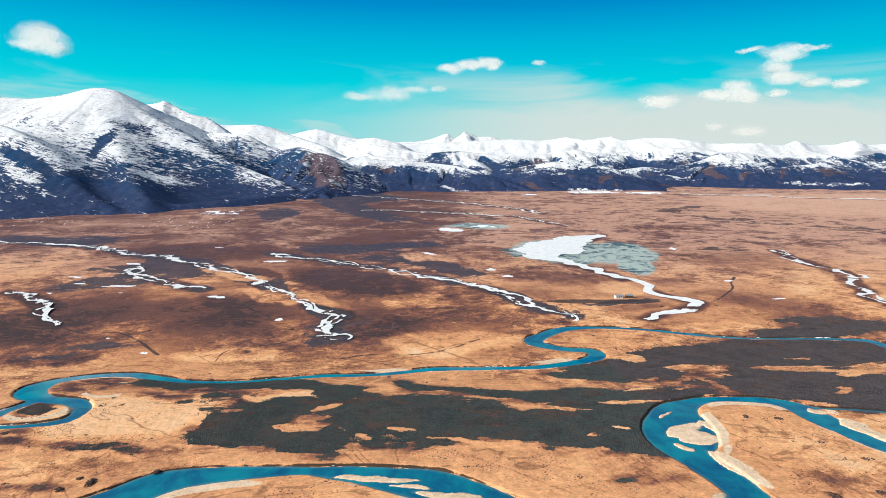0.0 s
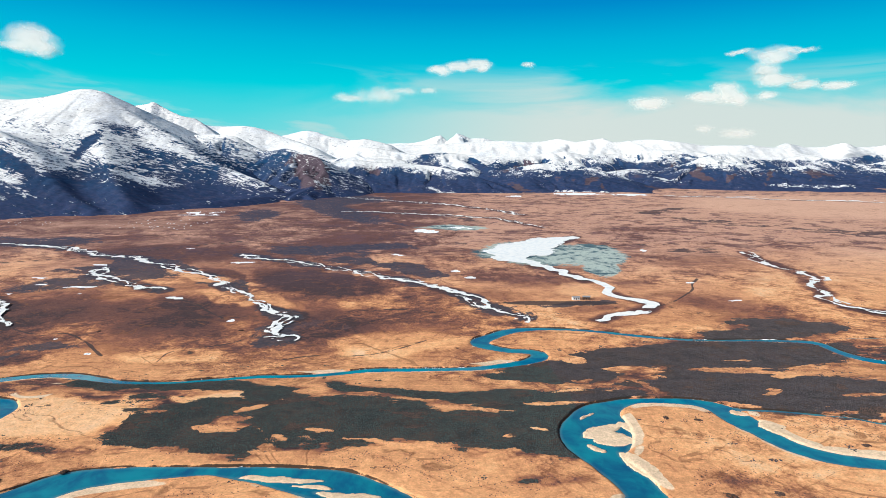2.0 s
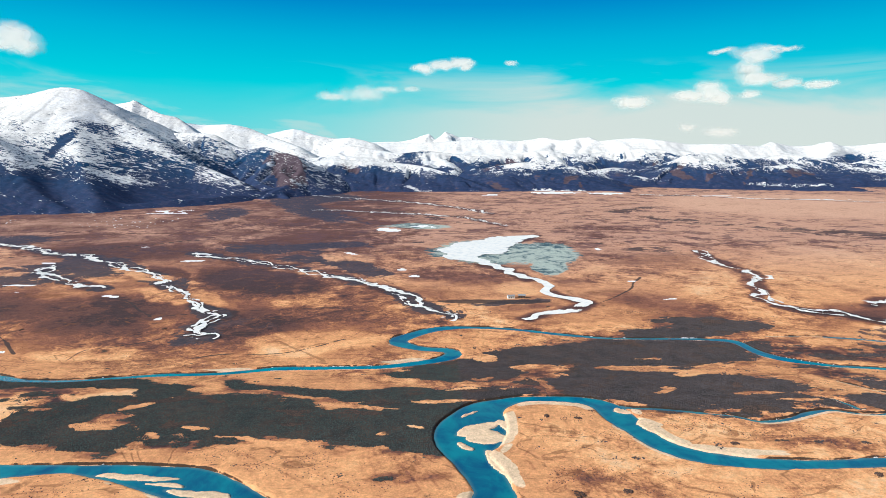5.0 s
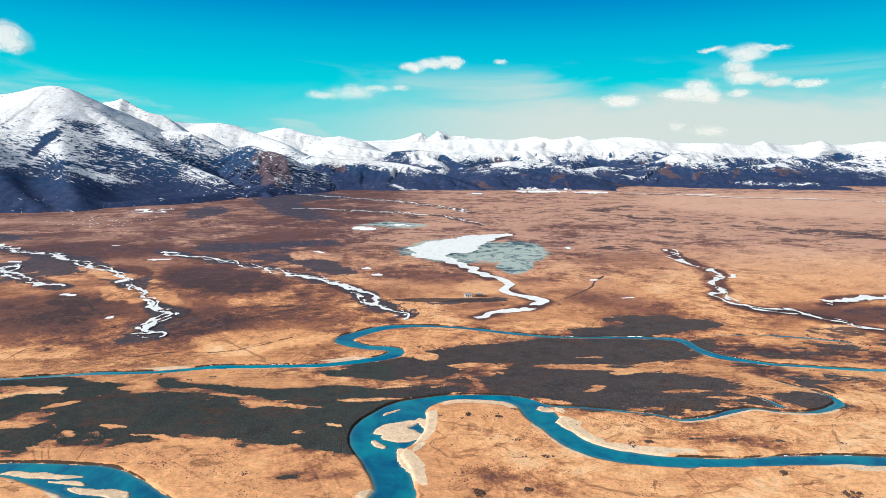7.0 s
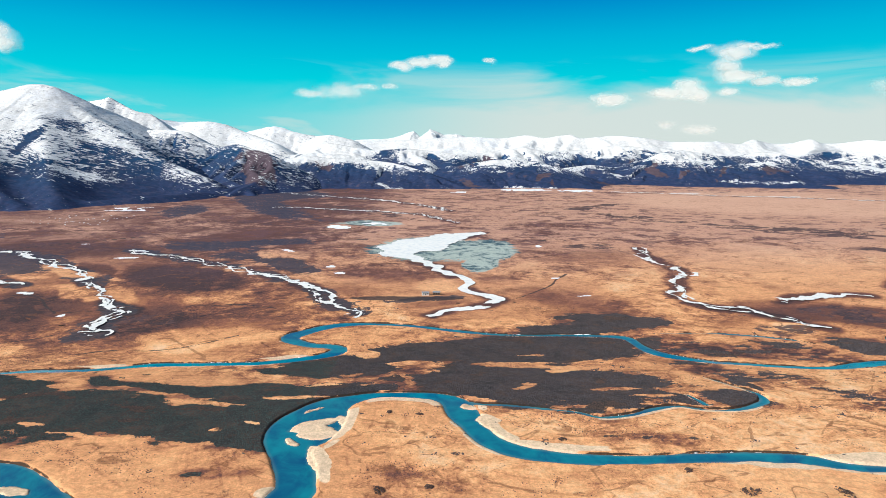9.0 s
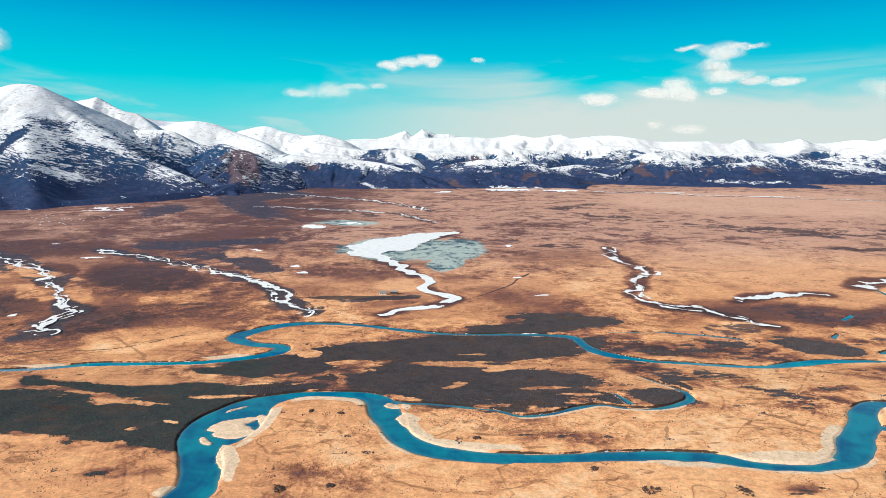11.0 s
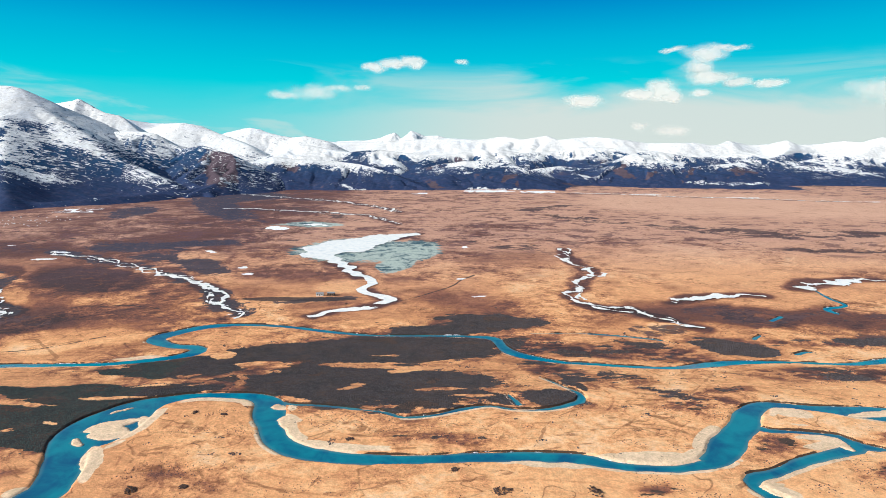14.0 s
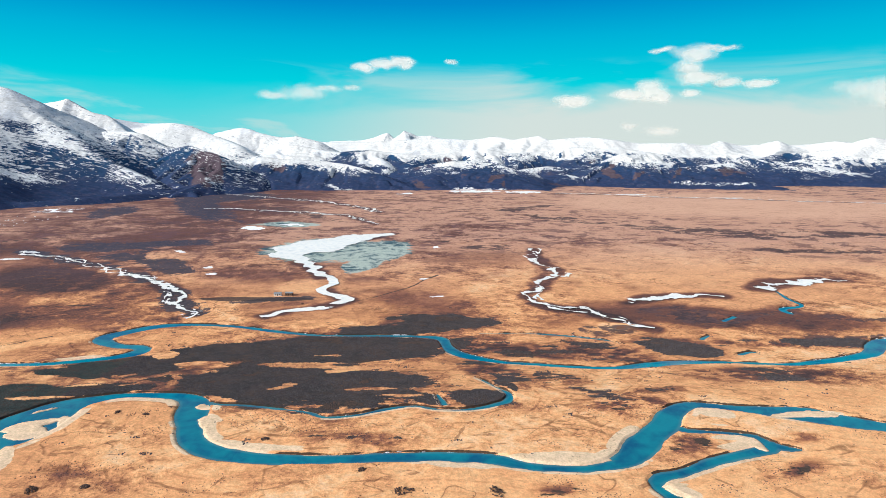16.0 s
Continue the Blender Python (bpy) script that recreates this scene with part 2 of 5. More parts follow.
# ---- numpy tools ----
def hash2(ix, iy, seed):
    h = (ix * 374761393 + iy * 668265263 + seed * 974634337) & 0xFFFFFFFF
    h = ((h ^ (h >> 13)) * 1274126177) & 0xFFFFFFFF
    return ((h ^ (h >> 16)) & 0xFFFF) / 65535.0


def value_noise(x, y, seed=0):
    fx, fy = np.floor(x), np.floor(y)
    ix, iy = fx.astype(np.int64), fy.astype(np.int64)
    u, v = x - fx, y - fy
    u, v = u * u * u * (u * (u * 6 - 15) + 10), v * v * v * (v * (v * 6 - 15) + 10)
    a, b = hash2(ix, iy, seed), hash2(ix + 1, iy, seed)
    c, d = hash2(ix, iy + 1, seed), hash2(ix + 1, iy + 1, seed)
    return a + (b - a) * u + (c - a) * v + (a - b - c + d) * u * v


def fbm(x, y, octaves=5, seed=0, gain=0.5):
    """Fractal noise about 0, within about -0.5 to 0.5."""
    total, amp, norm = 0.0, 1.0, 0.0
    for k in range(octaves):
        total = total + amp * (value_noise(x + 17.3 * k, y - 9.1 * k, seed + k) - 0.5)
        norm += amp
        x, y, amp = x * 2.03, y * 2.03, amp * gain
    return total / norm


def ridged(x, y, octaves=5, seed=0):
    total, amp, norm = 0.0, 1.0, 0.0
    for k in range(octaves):
        total = total + amp * (1 - np.abs(2 * value_noise(x, y, seed + k) - 1) * 2)
        norm += amp
        x, y, amp = x * 2.1 + 5.7, y * 2.1 - 3.3, amp * 0.5
    return total / norm


def smooth(v, lo, hi):
    t = np.clip((v - lo) / (hi - lo), 0, 1)
    return t * t * (3 - 2 * t)


def spline(points, spacing):
    """Catmull-Rom through the points, sampled about every `spacing` metres."""
    p = np.array(points, float)
    p = np.vstack([2 * p[0] - p[1], p, 2 * p[-1] - p[-2]])
    out = []
    for i in range(1, len(p) - 2):
        k = max(2, int(np.hypot(*(p[i + 1] - p[i])[:2]) / spacing))
        t = np.linspace(0, 1, k, endpoint=False)[:, None]
        out.append(0.5 * (2 * p[i] + (p[i + 1] - p[i - 1]) * t + (2 * p[i - 1] - 5 * p[i] + 4 * p[i + 1] - p[i + 2]) * t ** 2
                          + (3 * p[i] - p[i - 1] - 3 * p[i + 1] + p[i + 2]) * t ** 3))
    out.append(p[-2][None])
    return np.vstack(out)


def grid_faces(rows, cols):
    a = (np.arange(rows - 1)[:, None] * cols + np.arange(cols - 1)[None]).ravel()
    return np.stack([a, a + 1, a + cols + 1, a + cols], 1)


def mesh_object(name, verts, faces, material, attrs=None, shade=True, parent=None):
    me = bpy.data.meshes.new(name)
    verts, faces = np.asarray(verts, np.float32), np.asarray(faces, np.int32)
    me.vertices.add(len(verts))
    me.vertices.foreach_set("co", verts.ravel())
    me.loops.add(faces.size)
    me.loops.foreach_set("vertex_index", faces.ravel())
    me.polygons.add(len(faces))
    me.polygons.foreach_set("loop_start", np.arange(0, faces.size, faces.shape[1], dtype=np.int32))
    me.polygons.foreach_set("use_smooth", np.full(len(faces), shade))
    me.update(calc_edges=True)
    for key, values in (attrs or {}).items():
        me.attributes.new(key, "FLOAT", "POINT").data.foreach_set("value", np.asarray(values, np.float32).ravel())
    me.materials.append(material)
    ob = new(name, me)
    if parent is not None:
        ob.parent = parent
    return ob


def part(name, bm, material, parent, label=""):
    me = bpy.data.meshes.new(name)
    bm.to_mesh(me)
    bm.free()
    me.materials.append(material)
    ob = new(name, me)
    ob.parent = parent
    return tagged(ob, label)


# ---- plan of the valley: rivers as centre lines (x, y, width) ----
NEAR_RIVER_WEST = [(-235, 228, 26), (-195, 248, 25), (-173, 265, 24), (-161, 276, 24), (-146, 283, 19), (-125, 287, 15), (-102, 289, 11), (-77, 290, 9), (-51, 287, 16), (-28, 282, 23), (-8, 277, 29),
                   (8, 268, 32), (30, 253, 32), (65, 232, 30), (110, 222, 28), (150, 240, 24), (164, 266, 23)]
NEAR_RIVER_MIDDLE = [(164, 266, 22), (160, 283, 22), (152, 302, 24), (150, 318, 36), (153, 331, 46), (158, 345, 40), (164, 361, 29), (176, 373, 17), (193, 382, 11), (220, 383, 11), (241, 379, 14), (253, 368, 20),
                     (258, 351, 22), (264, 338, 18), (267, 328, 16), (276, 314, 15), (292, 304, 14), (314, 298, 12), (338, 296, 11), (365, 296, 9), (397, 298, 10), (428, 299, 10)]
NEAR_RIVER_EAST = [(428, 299, 10), (460, 296, 11), (479, 289, 8), (502, 286, 7), (523, 288, 8), (540, 296, 15), (553, 310, 20), (567, 325, 17), (579, 337, 18), (588, 350, 16), (599, 360, 13), (613, 365, 10),
                   (640, 359, 10), (662, 354, 17), (683, 350, 23), (702, 341, 19), (724, 333, 14), (758, 317, 16), (800, 300, 16), (860, 290, 16)]
SIDE_ARM = [(588, 330, 7), (593, 328, 5), (612, 326, 4), (631, 321, 5), (634, 312, 8), (644, 307, 6), (650, 306, 2)]
SIDE_LOOP = [(636, 312, 8), (631, 307, 10), (609, 300, 8), (590, 293, 8), (567, 282, 7), (552, 277, 9), (548, 269, 7), (556, 257, 10), (570, 240, 11), (590, 225, 11)]
FAR_RIVER_WEST = [(-400, 330, 9), (-350, 331, 7), (-313, 336, 6), (-293, 339, 6), (-273, 342, 6), (-256, 349, 9), (-255, 364, 11), (-268, 377, 13), (-294, 383, 14), (-312, 393, 20), (-319, 406, 22), (-317, 419, 17),
                  (-306, 431, 13), (-283, 440, 12), (-259, 440, 12), (-230, 430, 11), (-203, 422, 8), (-166, 422, 8), (-132, 430, 9), (-101, 438, 10), (-68, 440, 8), (-40, 446, 9), (-11, 456, 11), (17, 458, 11),
                  (47, 459, 10), (77, 461, 10)]
FAR_RIVER_MIDDLE = [(77, 461, 10), (106, 470, 11), (134, 483, 13), (146, 497, 16), (139, 507, 11), (120, 510, 10), (99, 520, 14), (91, 533, 19), (104, 549, 15), (130, 568, 12), (168, 573, 6), (209, 568, 6),
                    (246, 556, 7), (287, 544, 5), (325, 539, 4), (372, 539, 6), (410, 537, 6), (431, 530, 10), (436, 511, 10), (443, 495, 12), (460, 480, 12), (486, 467, 8), (514, 461, 8)]
FAR_RIVER_EAST = [(514, 461, 8), (546, 454, 7), (581, 451, 8), (615, 460, 13), (643, 466, 12), (684, 467, 7), (717, 463, 8), (741, 461, 9), (772, 468, 11), (804, 478, 11), (837, 492, 14), (858, 512, 17), (879, 526, 12),
                  (929, 530, 13), (1000, 528, 13)]
FAR_BRANCH = [(-380, 330, 8), (-340, 336, 8), (-313, 345, 8), (-308, 358, 9), (-302, 370, 10), (-300, 382, 10)]
OXBOW = [(264, 369, 3), (271, 366, 3), (292, 364, 3), (315, 359, 2.5), (333, 355, 3), (343, 350, 3.5), (351, 346, 3), (370, 349, 3.5), (385, 355, 4), (399, 361, 4), (412, 363, 3), (426, 358, 3), (441, 357, 3),
         (454, 359, 4), (468, 365, 5), (478, 372, 6.5), (481, 381, 5), (479, 390, 3.5), (473, 400, 2), (467, 411, 2), (460, 422, 2)]
OXBOW_STUB = [(427, 384, 2), (430, 374, 4), (432, 366, 5)]
BACKWATER = [(470, 546, 1.5), (486, 546, 2), (522, 546, 2), (548, 542, 3), (568, 537, 3), (596, 527, 2), (610, 515, 1.5)]
POOLS = [[(876, 708, 3), (870, 674, 4), (869, 644, 5), (837, 631, 8), (836, 613, 6)], [(745, 587, 5), (764, 601, 4)], [(694, 530, 4), (706, 540, 3)], [(710, 488, 4), (725, 495, 4), (731, 492, 2)]]
CHANNELS = {"near_river": [NEAR_RIVER_WEST, NEAR_RIVER_MIDDLE, NEAR_RIVER_EAST, SIDE_ARM, SIDE_LOOP],
            "far_river": [FAR_RIVER_WEST, FAR_RIVER_MIDDLE, FAR_RIVER_EAST, FAR_BRANCH],
            "oxbow": [OXBOW, OXBOW_STUB],
            "backwater": [BACKWATER] + POOLS}
# frozen side streams
ICE_WEST = [[(-980, 1090, 8), (-867, 1074, 7), (-803, 1062, 11), (-741, 1050, 10), (-672, 1028, 10), (-594, 985, 12), (-522, 946, 14), (-465, 927, 16), (-409, 888, 15), (-365, 848, 9), (-310, 818, 9), (-257, 761, 17), (-228, 717, 12), (-200, 698, 5), (-174, 665, 7), (-150, 635, 13), (-122, 613, 20), (-121, 589, 7), (-118, 553, 16), (-102, 538, 7), (-121, 533, 3)],
    [(-470, 860, 8), (-467, 818, 15), (-405, 770, 15), (-363, 749, 13), (-323, 725, 10)],
    [(-575, 708, 7), (-528, 685, 9), (-484, 653, 18), (-473, 626, 5), (-441, 593, 4), (-418, 576, 2)]]
ICE_MIDDLE = [[(-300, 955, 6), (-244, 927, 8), (-189, 896, 5), (-138, 867, 5), (-81, 829, 4), (-45, 804, 6), (0, 777, 10), (35, 746, 11), (61, 725, 17), (91, 690, 8), (107, 653, 13), (136, 628, 5), (149, 613, 7), (139, 595, 4)],
    [(598, 990, 5), (591, 892, 18), (598, 855, 18), (603, 811, 18), (571, 757, 18), (563, 713, 14), (541, 689, 8), (546, 650, 6), (569, 629, 5), (598, 623, 9), (611, 606, 6), (630, 583, 3), (638, 568, 4), (654, 558, 4)],
    [(660, 653, 8), (687, 673, 20), (719, 681, 18), (750, 686, 12), (791, 681, 8)]]
ICE_EAST = [[(-370, 1988, 14), (-158, 1857, 12), (28, 1757, 11), (190, 1612, 14), (267, 1489, 9)],
    [(-228, 1561, 8), (-37, 1512, 9), (98, 1467, 12), (196, 1413, 11), (281, 1274, 6)],
    [(846, 2008, 13), (1029, 1968, 12), (1182, 1892, 11), (1348, 1857, 11), (1561, 1780, 10), (1823, 1723, 10)],
    [(856, 719, 22), (885, 743, 32), (923, 752, 28), (953, 762, 15), (977, 762, 10), (1005, 756, 6)]]
ICE_LINES = ICE_WEST + ICE_MIDDLE + ICE_EAST
ICE_LAKE = [(330, 1150, 14), (292, 1120, 44), (252, 1080, 66), (214, 1022, 84), (180, 968, 84), (178, 922, 44), (199, 888, 22), (234, 837, 12), (253, 793, 11), (271, 749, 9), (284, 703, 9), (306, 674, 10), (316, 662, 10), (289, 637, 8), (252, 619, 6), (226, 599, 3)]
# vegetation and soil as ellipses (x, y, half width, half depth)
MEADOWS = [(-220, 351, 55, 32), (-116, 392, 46, 8)]
FROSTS = [(70, 1255, 80, 36), (300, 971, 72, 100), (225, 985, 110, 105), (290, 860, 40, 60)]
SANDS = [(164, 331, 20, 18), (182, 295, 14, 24), (186, 342, 13, 17), (222, 370, 34, 9), (282, 324, 9, 16), (306, 307, 20, 9), (153, 264, 13, 6), (502, 296, 38, 8), (542, 316, 13, 16), (455, 289, 28, 4), (-40, 287, 18, 5), (8, 270, 22, 7), (-130, 273, 36, 10), (314, 311, 38, 8), (450, 291, 45, 2), (274, 342, 8, 9), (530, 299, 12, 7), (553, 322, 8, 12),
         (682, 350, 26, 6), (616, 345, 14, 12), (616, 313, 21, 9), (556, 264, 15, 9), (-45, 452, 40, 4), (100, 478, 30, 8)]
# bars that stand out of the water
BARS = [(272, 359, 4, 4), (-256, 400, 18, 18), (274, 344, 7, 6), (682, 350, 24, 4.5), (-283, 360, 22, 14)]

# small brooks, wheel tracks and ditches
CREEKS_WEST = [[(-357, 556, 0.9), (-335, 553, 0.9), (-300, 526, 1.35), (-282, 508, 1.35), (-267, 494, 1.35)],
    [(-450, 599, 0.9), (-418, 576, 0.9), (-381, 556, 0.9), (-343, 543, 0.9)],
    [(-719, 884, 0.9), (-626, 909, 0.9), (-542, 946, 1.35), (-471, 1006, 1.35), (-342, 1093, 1.8)],
    [(-201, 605, 0.675), (-121, 624, 0.675), (-56, 632, 0.675), (0, 641, 0.675), (50, 626, 0.675)],
    [(-207, 476, 0.9), (-207, 502, 0.9), (-183, 514, 0.9), (-155, 531, 0.9), (-143, 553, 0.9)]]
CREEKS_EAST = [[(-194, 605, 0.9), (-222, 630, 0.9), (-254, 665, 0.9), (-282, 682, 0.9)],
    [(427, 793, 1.35), (405, 760, 0.9), (395, 735, 0.9), (372, 705, 0.9), (346, 677, 0.9), (313, 653, 0.6)],
    [(-95, 483, 0.675), (-71, 494, 0.675), (-33, 494, 0.675), (0, 505, 0.675), (37, 536, 0.675)],
    [(619, 434, 0.9), (639, 416, 0.9), (657, 398, 0.6)]]
SNOW_FLATS = [(-1095, 1409, 42, 18), (-597, 1478, 64, 14), (557, 2077, 104, 60), (749, 2052, 93, 45), (309, 1990, 49, 25), (91, 1262, 32, 20), (1100, 1990, 90, 18), (1400, 1860, 120, 14)]

SCRUB_PATCHES = [(495, 266, 20, 7), (587, 315, 12, 12), (624, 290, 11, 13), (40, 300, 60, 9), (70, 280, 40, 7), (105, 266, 30, 7), (215, 285, 40, 8), (360, 330, 60, 10), (340, 345, 30, 5), (230, 330, 30, 6), (560, 350, 40, 12)]
# soil, thickets, gaps in them and sand bars as strokes (x, y, half length, half width, degrees, amount)
BROWN_SOIL = [(-438, 586, 82, 123, 3, 1.2), (-283, 614, 102, 71, -6, 0.95), (-126, 756, 136, 56, -33, 1.5), (-454, 973, 176, 79, -12, 0.9), (-285, 815, 68, 13, -51, 0.9), (-82, 573, 67, 55, 0, 0.6), (56, 610, 71, 37, 0, 0.35), (107, 813, 59, 50, 0, 0.3), (417, 679, 82, 51, -18, 0.25), (-291, 656, 64, 16, -47, 0.6), (215, 646, 68, 16, 0, 0.5), (453, 1184, 140, 89, -31, 0.35), (154, 801, 66, 61, -15, 0.6), (1010, 787, 55, 50, -38, 0.5), (778, 592, 141, 37, -4, 0.7), (-364, 484, 55, 19, 0, 1.3)]
PALE_SOIL = [(-680, 916, 97, 119, 27, 1.0), (-629, 813, 57, 58, 18, 0.9), (-323, 799, 82, 19, -27, 1.0), (-228, 689, 70, 22, -31, 1.1), (-171, 684, 72, 14, -48, 1.1), (-31, 920, 53, 34, -30, 1.2), (-91, 808, 59, 16, -21, 0.9), (-35, 671, 60, 32, 0, 0.6), (6, 526, 76, 37, 3, 0.9), (237, 738, 54, 41, 0, 0.8), (169, 590, 58, 16, -4, 0.8), (-200, 492, 60, 20, 3, 0.8), (303, 562, 66, 18, 0, 0.6), (628, 563, 17, 13, 0, 1.3), (-287, 1446, 83, 114, -19, 0.25), (-162, 1172, 110, 70, -6, 0.35)]
BROWN_PLAIN = [(463, 918, 131, 106, -30, 0.5), (434, 652, 82, 48, -8, 0.6), (674, 612, 149, 49, -7, 0.9), (509, 540, 59, 13, 2, 0.6), (523, 1204, 193, 116, -11, 0.35), (526, 500, 92, 18, -4, 0.5), (767, 601, 157, 41, -1, 0.6), (516, 587, 74, 28, -11, 0.5), (283, 818, 99, 91, -32, 0.35), (637, 989, 148, 141, -10, 0.3), (120, 691, 37, 31, -21, 0.3)]
SNOW_PATCHES = [(-276, 899, 25, 11, 5, 1.0), (-467, 813, 22, 7, -24, 1.0), (-444, 739, 30, 5, 3, 1.0), (-498, 876, 16, 7, -15, 1.0), (-534, 789, 14, 5, -7, 1.0), (-505, 752, 10, 5, 0, 1.0), (-422, 705, 5, 3, -17, 1.0), (-289, 689, 16, 6, -14, 1.0), (-184, 599, 5, 6, 0, 1.0), (-338, 538, 7, 3, -14, 1.0), (-283, 499, 4, 3, -11, 1.0), (-413, 1015, 11, 10, 48, 1.0), (-280, 951, 22, 7, -13, 1.0), (74, 833, 8, 9, -26, 1.0), (94, 794, 10, 8, 0, 1.0)]
SNOW_BANKS = [(20, 1215, 36, 26, -32, 1.0), (406, 769, 10, 6, 9, 1.0), (-26, 956, 23, 7, -39, 1.0), (-1084, 1399, 29, 25, 32, 0.62), (-602, 1519, 65, 32, 16, 0.62), (422, 1006, 10, 11, 0, 1.0), (425, 681, 15, 4, 14, 1.0), (-516, 705, 6, 3, -14, 1.0)]
CALM_PLAIN = [(-744, 1308, 273, 82, -6, 0.9), (1259, 1702, 465, 218, -4, 1.2), (1382, 1631, 566, 282, -2, 1.2), (781, 868, 149, 142, 0, 0.7), (1034, 841, 109, 51, -10, 0.8), (1292, 1898, 470, 146, 0, 1.2)]
SLATE_SOIL = [(-792, 1100, 164, 51, 0, 1.0), (-438, 792, 102, 61, 26, 1.0), (-483, 863, 70, 39, 11, 0.9), (-435, 895, 110, 26, -28, 1.0), (-276, 779, 96, 13, -43, 1.0), (-340, 513, 29, 11, 3, 0.9), (-370, 493, 33, 7, 2, 0.7), (-189, 992, 106, 45, -8, 0.95), (-106, 893, 55, 28, -27, 0.8), (-16, 865, 119, 30, -50, 1.0), (-62, 1026, 69, 33, 2, 0.9), (-285, 1640, 416, 70, -57, 1.0), (-244, 1864, 122, 159, 0, 1.0), (-460, 1483, 58, 129, 11, 1.0), (211, 670, 53, 11, -3, 1.6)]
BOG_SOIL = [(-89, 580, 53, 17, -14, 0.9), (464, 1081, 55, 30, 19, 0.8), (510, 1007, 47, 27, 0, 0.7), (695, 1605, 136, 36, 43, 0.9), (723, 1382, 152, 52, -45, 0.9), (1009, 1180, 172, 56, -34, 1.0), (1260, 1152, 162, 53, -7, 1.0), (1092, 967, 146, 28, -11, 0.8), (729, 602, 70, 35, -8, 1.0), (614, 551, 37, 19, 4, 1.0), (884, 606, 81, 12, 3, 0.8), (830, 545, 83, 10, 0, 0.7), (44, 1464, 265, 39, -46, 0.7), (81, 1066, 71, 29, -56, 0.5), (551, 1004, 39, 30, 16, 0.6)]
THICKET_WEST = [(-17, 353, 59, 34.5, 1, 1.0), (75, 337, 67, 22.5, -9, 1.0), (-87, 321, 29, 15.4, -13, 1.0), (-134, 331, 28, 15.7, 2, 1.0), (-106, 369, 39, 13.7, 5, 1.0), (-135, 348, 29, 11.1, 3, 1.0), (-137, 410, 40, 12.5, 3, 1.0), (-212, 415, 44, 11.9, -7, 1.0), (-75, 397, 25, 13.0, -11, 1.0), (-24, 411, 22, 8.3, -28, 1.0), (36, 394, 42, 7.3, -11, 1.0), (93, 391, 35, 12.5, 8, 1.0), (167, 445, 48, 20.1, 16, 1.0), (157, 394, 44, 10.0, 10, 1.0), (132, 364, 24, 7.1, 5, 1.0)]
THICKET_MIDDLE = [(119, 349, 27, 9.4, 0, 1.0), (125, 312, 22, 7.1, -4, 1.0), (240, 491, 43, 21.6, 4, 1.0), (339, 513, 62, 25.8, 4, 1.0), (288, 413, 78, 33.5, -1, 1.0), (379, 555, 49, 13.4, 2, 1.0), (433, 583, 55, 23.5, -3, 1.0), (336, 405, 78, 44.9, -5, 1.0), (340, 502, 96, 34.0, 5, 1.0), (417, 375, 20, 7.8, -38, 1.0), (459, 376, 21, 12.9, -13, 1.0), (480, 413, 23, 4.7, -78, 1.0)]
THICKET_EAST = [(151, 391, 54, 12.2, 1, 1.0), (150, 455, 53, 23.0, 17, 1.0), (117, 362, 44, 16.1, 3, 1.0), (214, 497, 38, 18.8, 14, 1.0), (264, 450, 24, 14.1, 46, 1.0), (657, 504, 37, 20.1, -27, 1.0), (812, 520, 44, 10.6, 2, 1.0)]
GAPS_WEST = [(-24, 335, 11, 2.8, -10, 1.0), (-51, 327, 7, 2.3, -41, 1.0), (-97, 338, 21, 5.5, -11, 1.0), (-83, 367, 14, 5.5, 29, 1.0), (35, 316, 32, 3.2, -14, 1.0), (3, 324, 15, 1.5, -6, 1.0), (77, 365, 35, 3.8, -11, 1.0), (95, 328, 6, 2.8, -7, 1.0), (-135, 397, 35, 6.3, 1, 1.0), (-48, 400, 15, 6.4, 5, 1.0), (72, 415, 51, 13.7, 7, 1.0), (16, 312, 27, 4.4, 7, 1.0), (171, 429, 12, 6.5, 16, 1.0), (210, 462, 17, 7.5, 6, 1.0), (216, 415, 19, 4.3, -73, 1.0)]
GAPS_EAST = [(160, 401, 29, 3.7, 5, 1.0), (301, 460, 44, 4.6, 3, 1.0), (331, 485, 21, 2.7, 9, 1.0), (310, 400, 9, 6.7, 9, 1.0), (117, 337, 8, 2.3, -9, 1.0), (136, 376, 24, 3.1, 0, 1.0), (176, 484, 15, 12.4, -33, 1.0), (308, 454, 41, 6.3, -6, 1.0), (354, 446, 31, 7.6, 25, 1.0), (377, 393, 23, 3.7, 3, 1.0), (402, 380, 23, 3.3, -0, 1.0), (303, 394, 9, 3.8, 17, 1.0)]
BROWN_NEAR = [(-272, 328, 13, 15.9, 3, 1.0), (-204, 313, 52, 4.7, -6, 1.0), (-183, 385, 50, 15.7, -1, 1.3), (119, 283, 21, 4.5, 8, 0.7), (-228, 273, 22, 3.9, -3, 0.8), (-40, 315, 26, 3.2, 0, 1.0), (225, 279, 24, 7.1, -14, 0.4), (-157, 369, 19, 15.3, 11, 1.0), (373, 319, 37, 8.0, -6, 0.7), (585, 312, 12, 13.4, -25, 0.8), (494, 266, 19, 5.4, -0, 0.7), (656, 317, 21, 4.5, 12, 0.8), (633, 283, 21, 6.7, 21, 0.9), (527, 417, 30, 18.2, -65, 0.6), (558, 364, 29, 15.0, -0, 1.0), (470, 449, 32, 20.3, -37, 0.8)]
